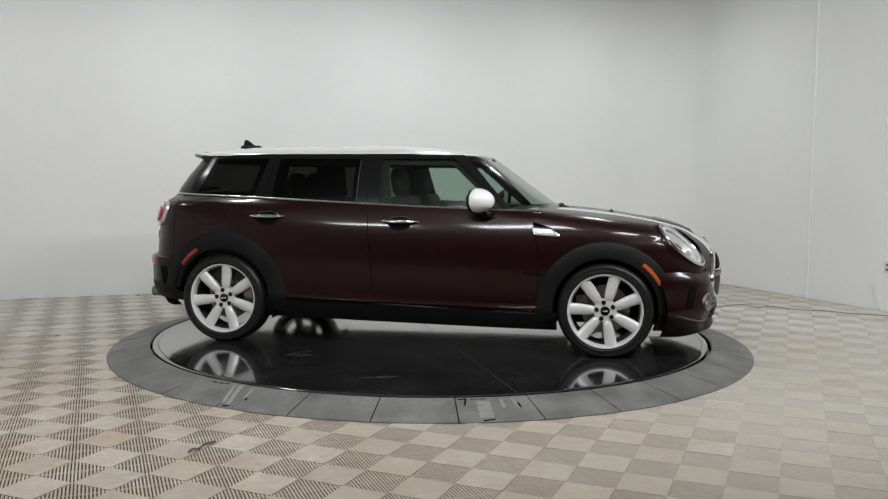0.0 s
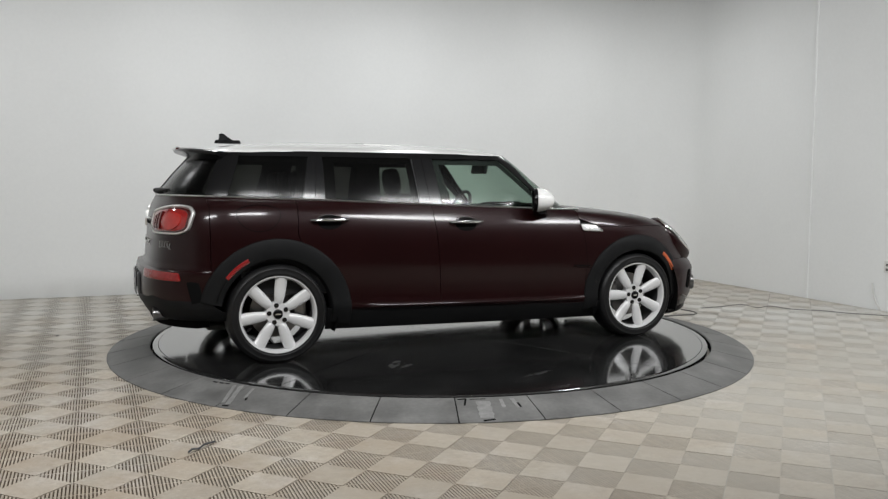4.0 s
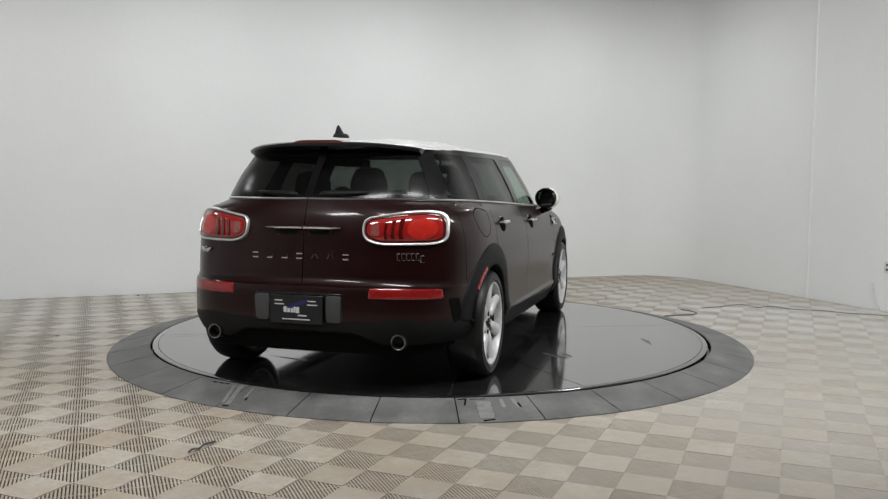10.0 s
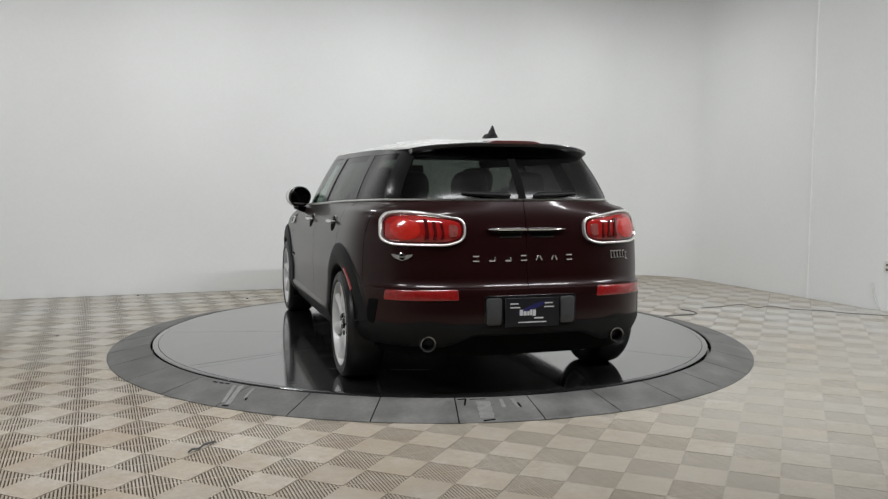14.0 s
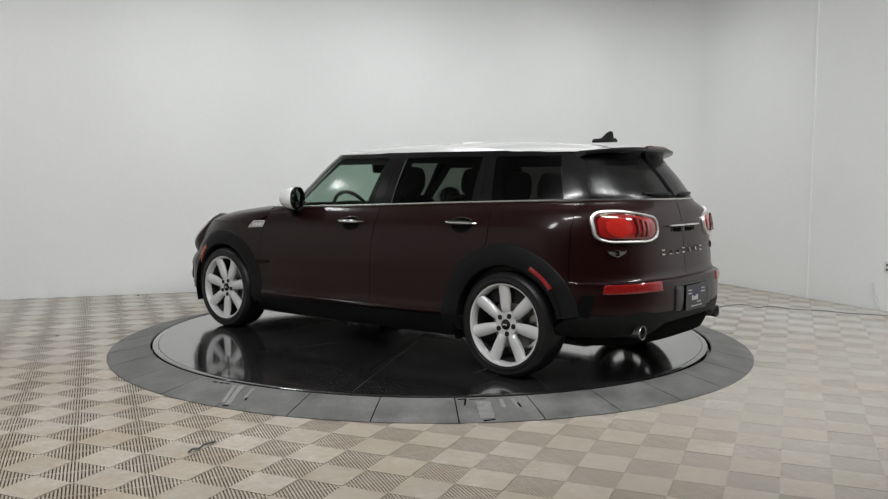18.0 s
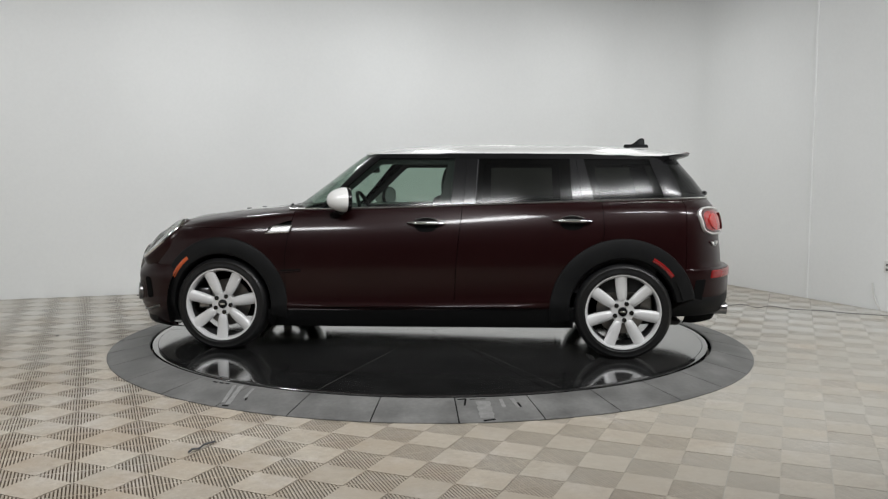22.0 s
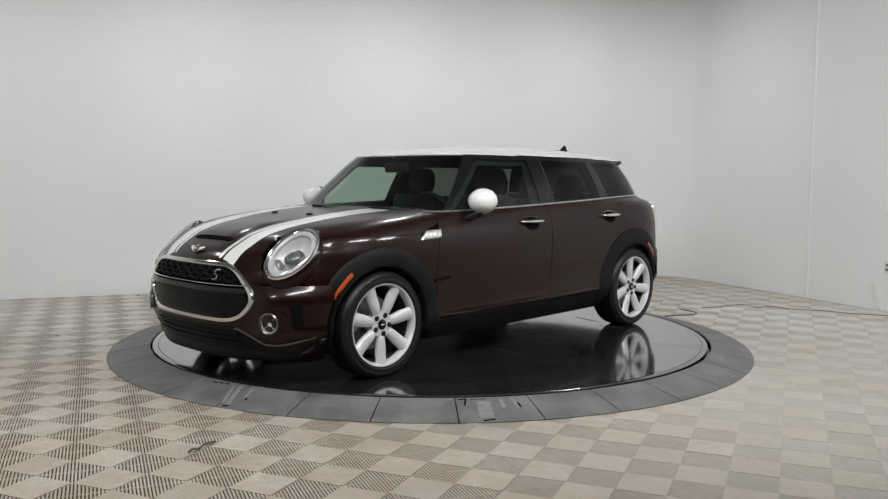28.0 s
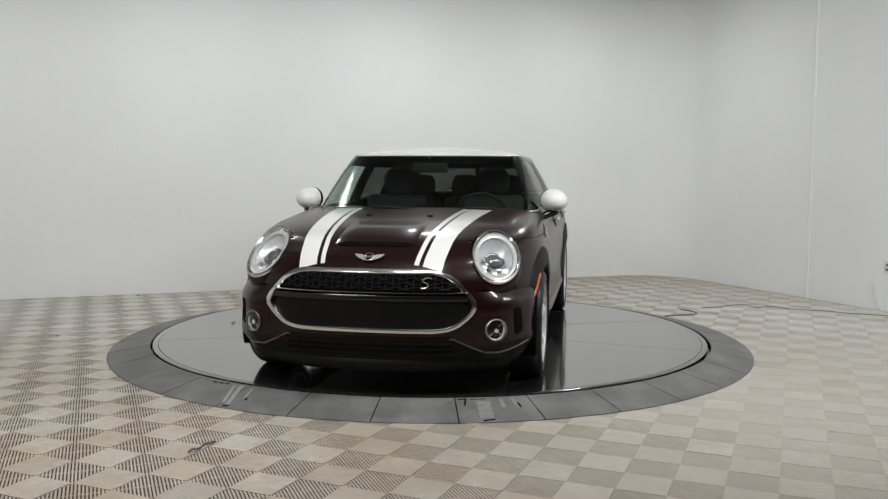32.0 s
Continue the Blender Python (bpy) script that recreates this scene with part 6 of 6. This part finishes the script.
# axles and silencer under the floor
for x0 in (AXLE, -AXLE):
    bm = bmesh.new()
    add_tube(bm, [(x0, -0.70, 0.27), (x0, 0.70, 0.27)], 0.03, 10)
    part("axle_beam", bm, "metal_dark", car)
bm = bmesh.new()
add_box(bm, (-1.98, -0.42, 0.215), (-1.72, 0.42, 0.33), 0.04, 2)
part("silencer", bm, "metal_dark", car)

# ---------------------------------------------------------------- cables, socket, tape
def floor_cable(name, pts, r, material, label):
    """A cable lying on the tiles, smoothed between points."""
    P = [Vector(p) for p in pts]
    out = []
    for i in range(len(P) - 1):
        a, b, c, d = P[max(i - 1, 0)], P[i], P[i + 1], P[min(i + 2, len(P) - 1)]
        for k in range(6):
            t = k / 6
            out.append(0.5 * ((2 * b) + (c - a) * t + (2 * a - 5 * b + 4 * c - d) * t * t + (3 * b - a - 3 * c + d) * t ** 3))
    out.append(P[-1])
    bm = bmesh.new()
    add_tube(bm, out, r, 8)
    return thing(name, bm, material, label, "cable")


floor_cable("floor_cable", [(2.61, 1.575, 0.006), (2.838, 1.677, 0.006), (3.086, 1.822, 0.006), (3.178, 1.619, 0.006), (3.332, 1.727, 0.006), (3.47, 1.526, 0.006), (3.704, 1.437, 0.006), (3.897, 1.281, 0.006), (4.068, 1.201, 0.006), (4.236, 1.122, 0.006)], 0.0035, "cable_dark", "thin dark cable lying on the tiles along the wall")
floor_cable("floor_cable", [(2.111, 1.064, 0.007), (2.257, 1.123, 0.007), (2.4, 1.166, 0.007), (2.463, 1.266, 0.007), (2.433, 1.393, 0.007), (2.38, 1.469, 0.007)], 0.006, "cable_dark", "dark looped cable end beside the turntable")
floor_cable("wall_cable", [(4.265, 1.58, 0.257), (4.268, 1.572, 0.203), (4.276, 1.551, 0.122), (4.293, 1.505, 0.035), (4.316, 1.442, -0.016), (4.193, 0.997, 0.01)], 0.008, "cable_white", "white cable hanging down the wall to the floor")

# socket on the side wall
bm = bmesh.new()
RIGHT_M = Matrix.Translation(room_pt(RIGHT_U, 0.0)) @ pose(0, 0, 0, 0, 0, TURN)
sv = -4.311 * math.sin(WT) + 1.43 * math.cos(WT)
add_box(bm, (-0.010, sv - 0.035, 0.37), (-0.001, sv + 0.035, 0.48), 0.004, 2, RIGHT_M)
socket = thing("wall_socket", bm, "cable_white", "small white socket plate on the wall", "socket")
for dz in (0.40, 0.445):
    bm = bmesh.new()
    add_box(bm, (-0.013, sv - 0.014, dz - 0.012), (-0.0105, sv + 0.014, dz + 0.012), 0.001, 1, RIGHT_M)
    part("outlet", bm, "cable_dark", socket)


def ring_z(r):
    return float(np.interp(r, [R_RING_IN, R_RING_IN + 0.006, R_RING_IN + 0.05, R_RING_OUT - 0.03, R_RING_OUT - 0.008], [TOP - 0.004, TOP - 0.001, TOP - 0.009, 0.0125, 0.0085]))


def on_ring(r0, a0, r1, a1, width, lift_z=0.0016):
    """A thin strip laid on the sloping ring between two places (radius, degrees)."""
    p = [Vector((r * math.cos(radians(a)), r * math.sin(radians(a)), 0)) for r, a in ((r0, a0), (r1, a1))]
    d = (p[1] - p[0]).normalized()
    side = Vector((-d.y, d.x, 0)) * width / 2
    rings = []
    for k in range(9):
        c = p[0].lerp(p[1], k / 8)
        w = side * (1 + 0.12 * math.sin(k * 2.3))
        row = []
        for q in (c - w, c - w * 0.5, c, c + w * 0.5, c + w):
            row.append(Vector((q.x, q.y, ring_z(q.length) + lift_z)))
        rings.append(row)
    bm = bmesh.new()
    add_rings(bm, rings, False)
    r = bmesh.ops.extrude_face_region(bm, geom=bm.faces[:])
    for v in r["geom"]:
        if isinstance(v, bmesh.types.BMVert):
            v.co.z -= 0.003
    return bm


for r0, a0, r1, a1, w in ((2.09, -120.6, 2.31, -118.0, 0.028), (2.10, -121.8, 2.30, -119.0, 0.020), (2.10, -118.0, 2.22, -117.0, 0.016), (2.12, -82.6, 2.31, -82.9, 0.075), (2.10, -79.9, 2.20, -80.0, 0.020), (2.10, -78.2, 2.21, -78.0, 0.022)):
    thing("tape_strip", on_ring(r0, a0, r1, a1, w), "tape", "worn grey tape strip stuck on the turntable ring", "tape", group="tape on the ring")
for r0, a0, r1, a1, w in ((2.105, -126.6, 2.100, -125.6, 0.010), (2.100, -125.2, 2.098, -124.4, 0.010), (2.096, -124.0, 2.094, -123.2, 0.008), (2.33, -118.6, 2.325, -117.7, 0.012), (2.21, -116.9, 2.24, -116.6, 0.010),
                          (2.090, -86.3, 2.085, -85.1, 0.010), (2.085, -85.1, 2.16, -85.5, 0.010), (2.09, -84.5, 2.09, -82.2, 0.006), (2.335, -83.6, 2.325, -82.1, 0.012), (2.15, -77.9, 2.20, -77.8, 0.012)):
    part("ink_mark", on_ring(r0, a0, r1, a1, w), "gap", turn_base, "dark marker stroke")
# a bent scrap and specks of debris on the tiles
bm = bmesh.new()
scrap = [Vector((-1.070, -2.822, 0.004)), Vector((-1.058, -2.800, 0.012)), Vector((-1.035, -2.768, 0.005)), Vector((-1.022, -2.735, 0.013)), Vector((-0.990, -2.668, 0.006))]
add_rings(bm, [[p + Vector((0.003, -0.007, 0)), p + Vector((0.003, -0.006, 0.003)), p + Vector((-0.003, 0.006, 0.005)), p + Vector((-0.003, 0.007, 0.002))] for p in scrap], True, True, True)
thing("scrap_strip", bm, "bracket", "bent dark plastic scrap lying on the tiles", "scrap")
for x, y in ((-3.07, 2.33), (-1.89, 2.13), (-2.88, -0.01)):
    bm = bmesh.new()
    add_box(bm, (x - 0.012, y - 0.008, 0.0), (x + 0.012, y + 0.008, 0.010), 0.003, 1)
    thing("debris", bm, "cable_dark", "tiny dark speck of debris on the floor", "debris", group="debris on the floor")


# ---------------------------------------------------------------- movement
def motions():
    rows = [(float(t), pose(0, 0, TOP, 0, 0, START + SPEED * t)) for t in range(0, 33)]
    walk(car, rows)
    walk(turn_disc, [(t, pose(0, 0, 0, 0, 0, START + SPEED * t)) for t in (float(k) for k in range(0, 33))])


motions()
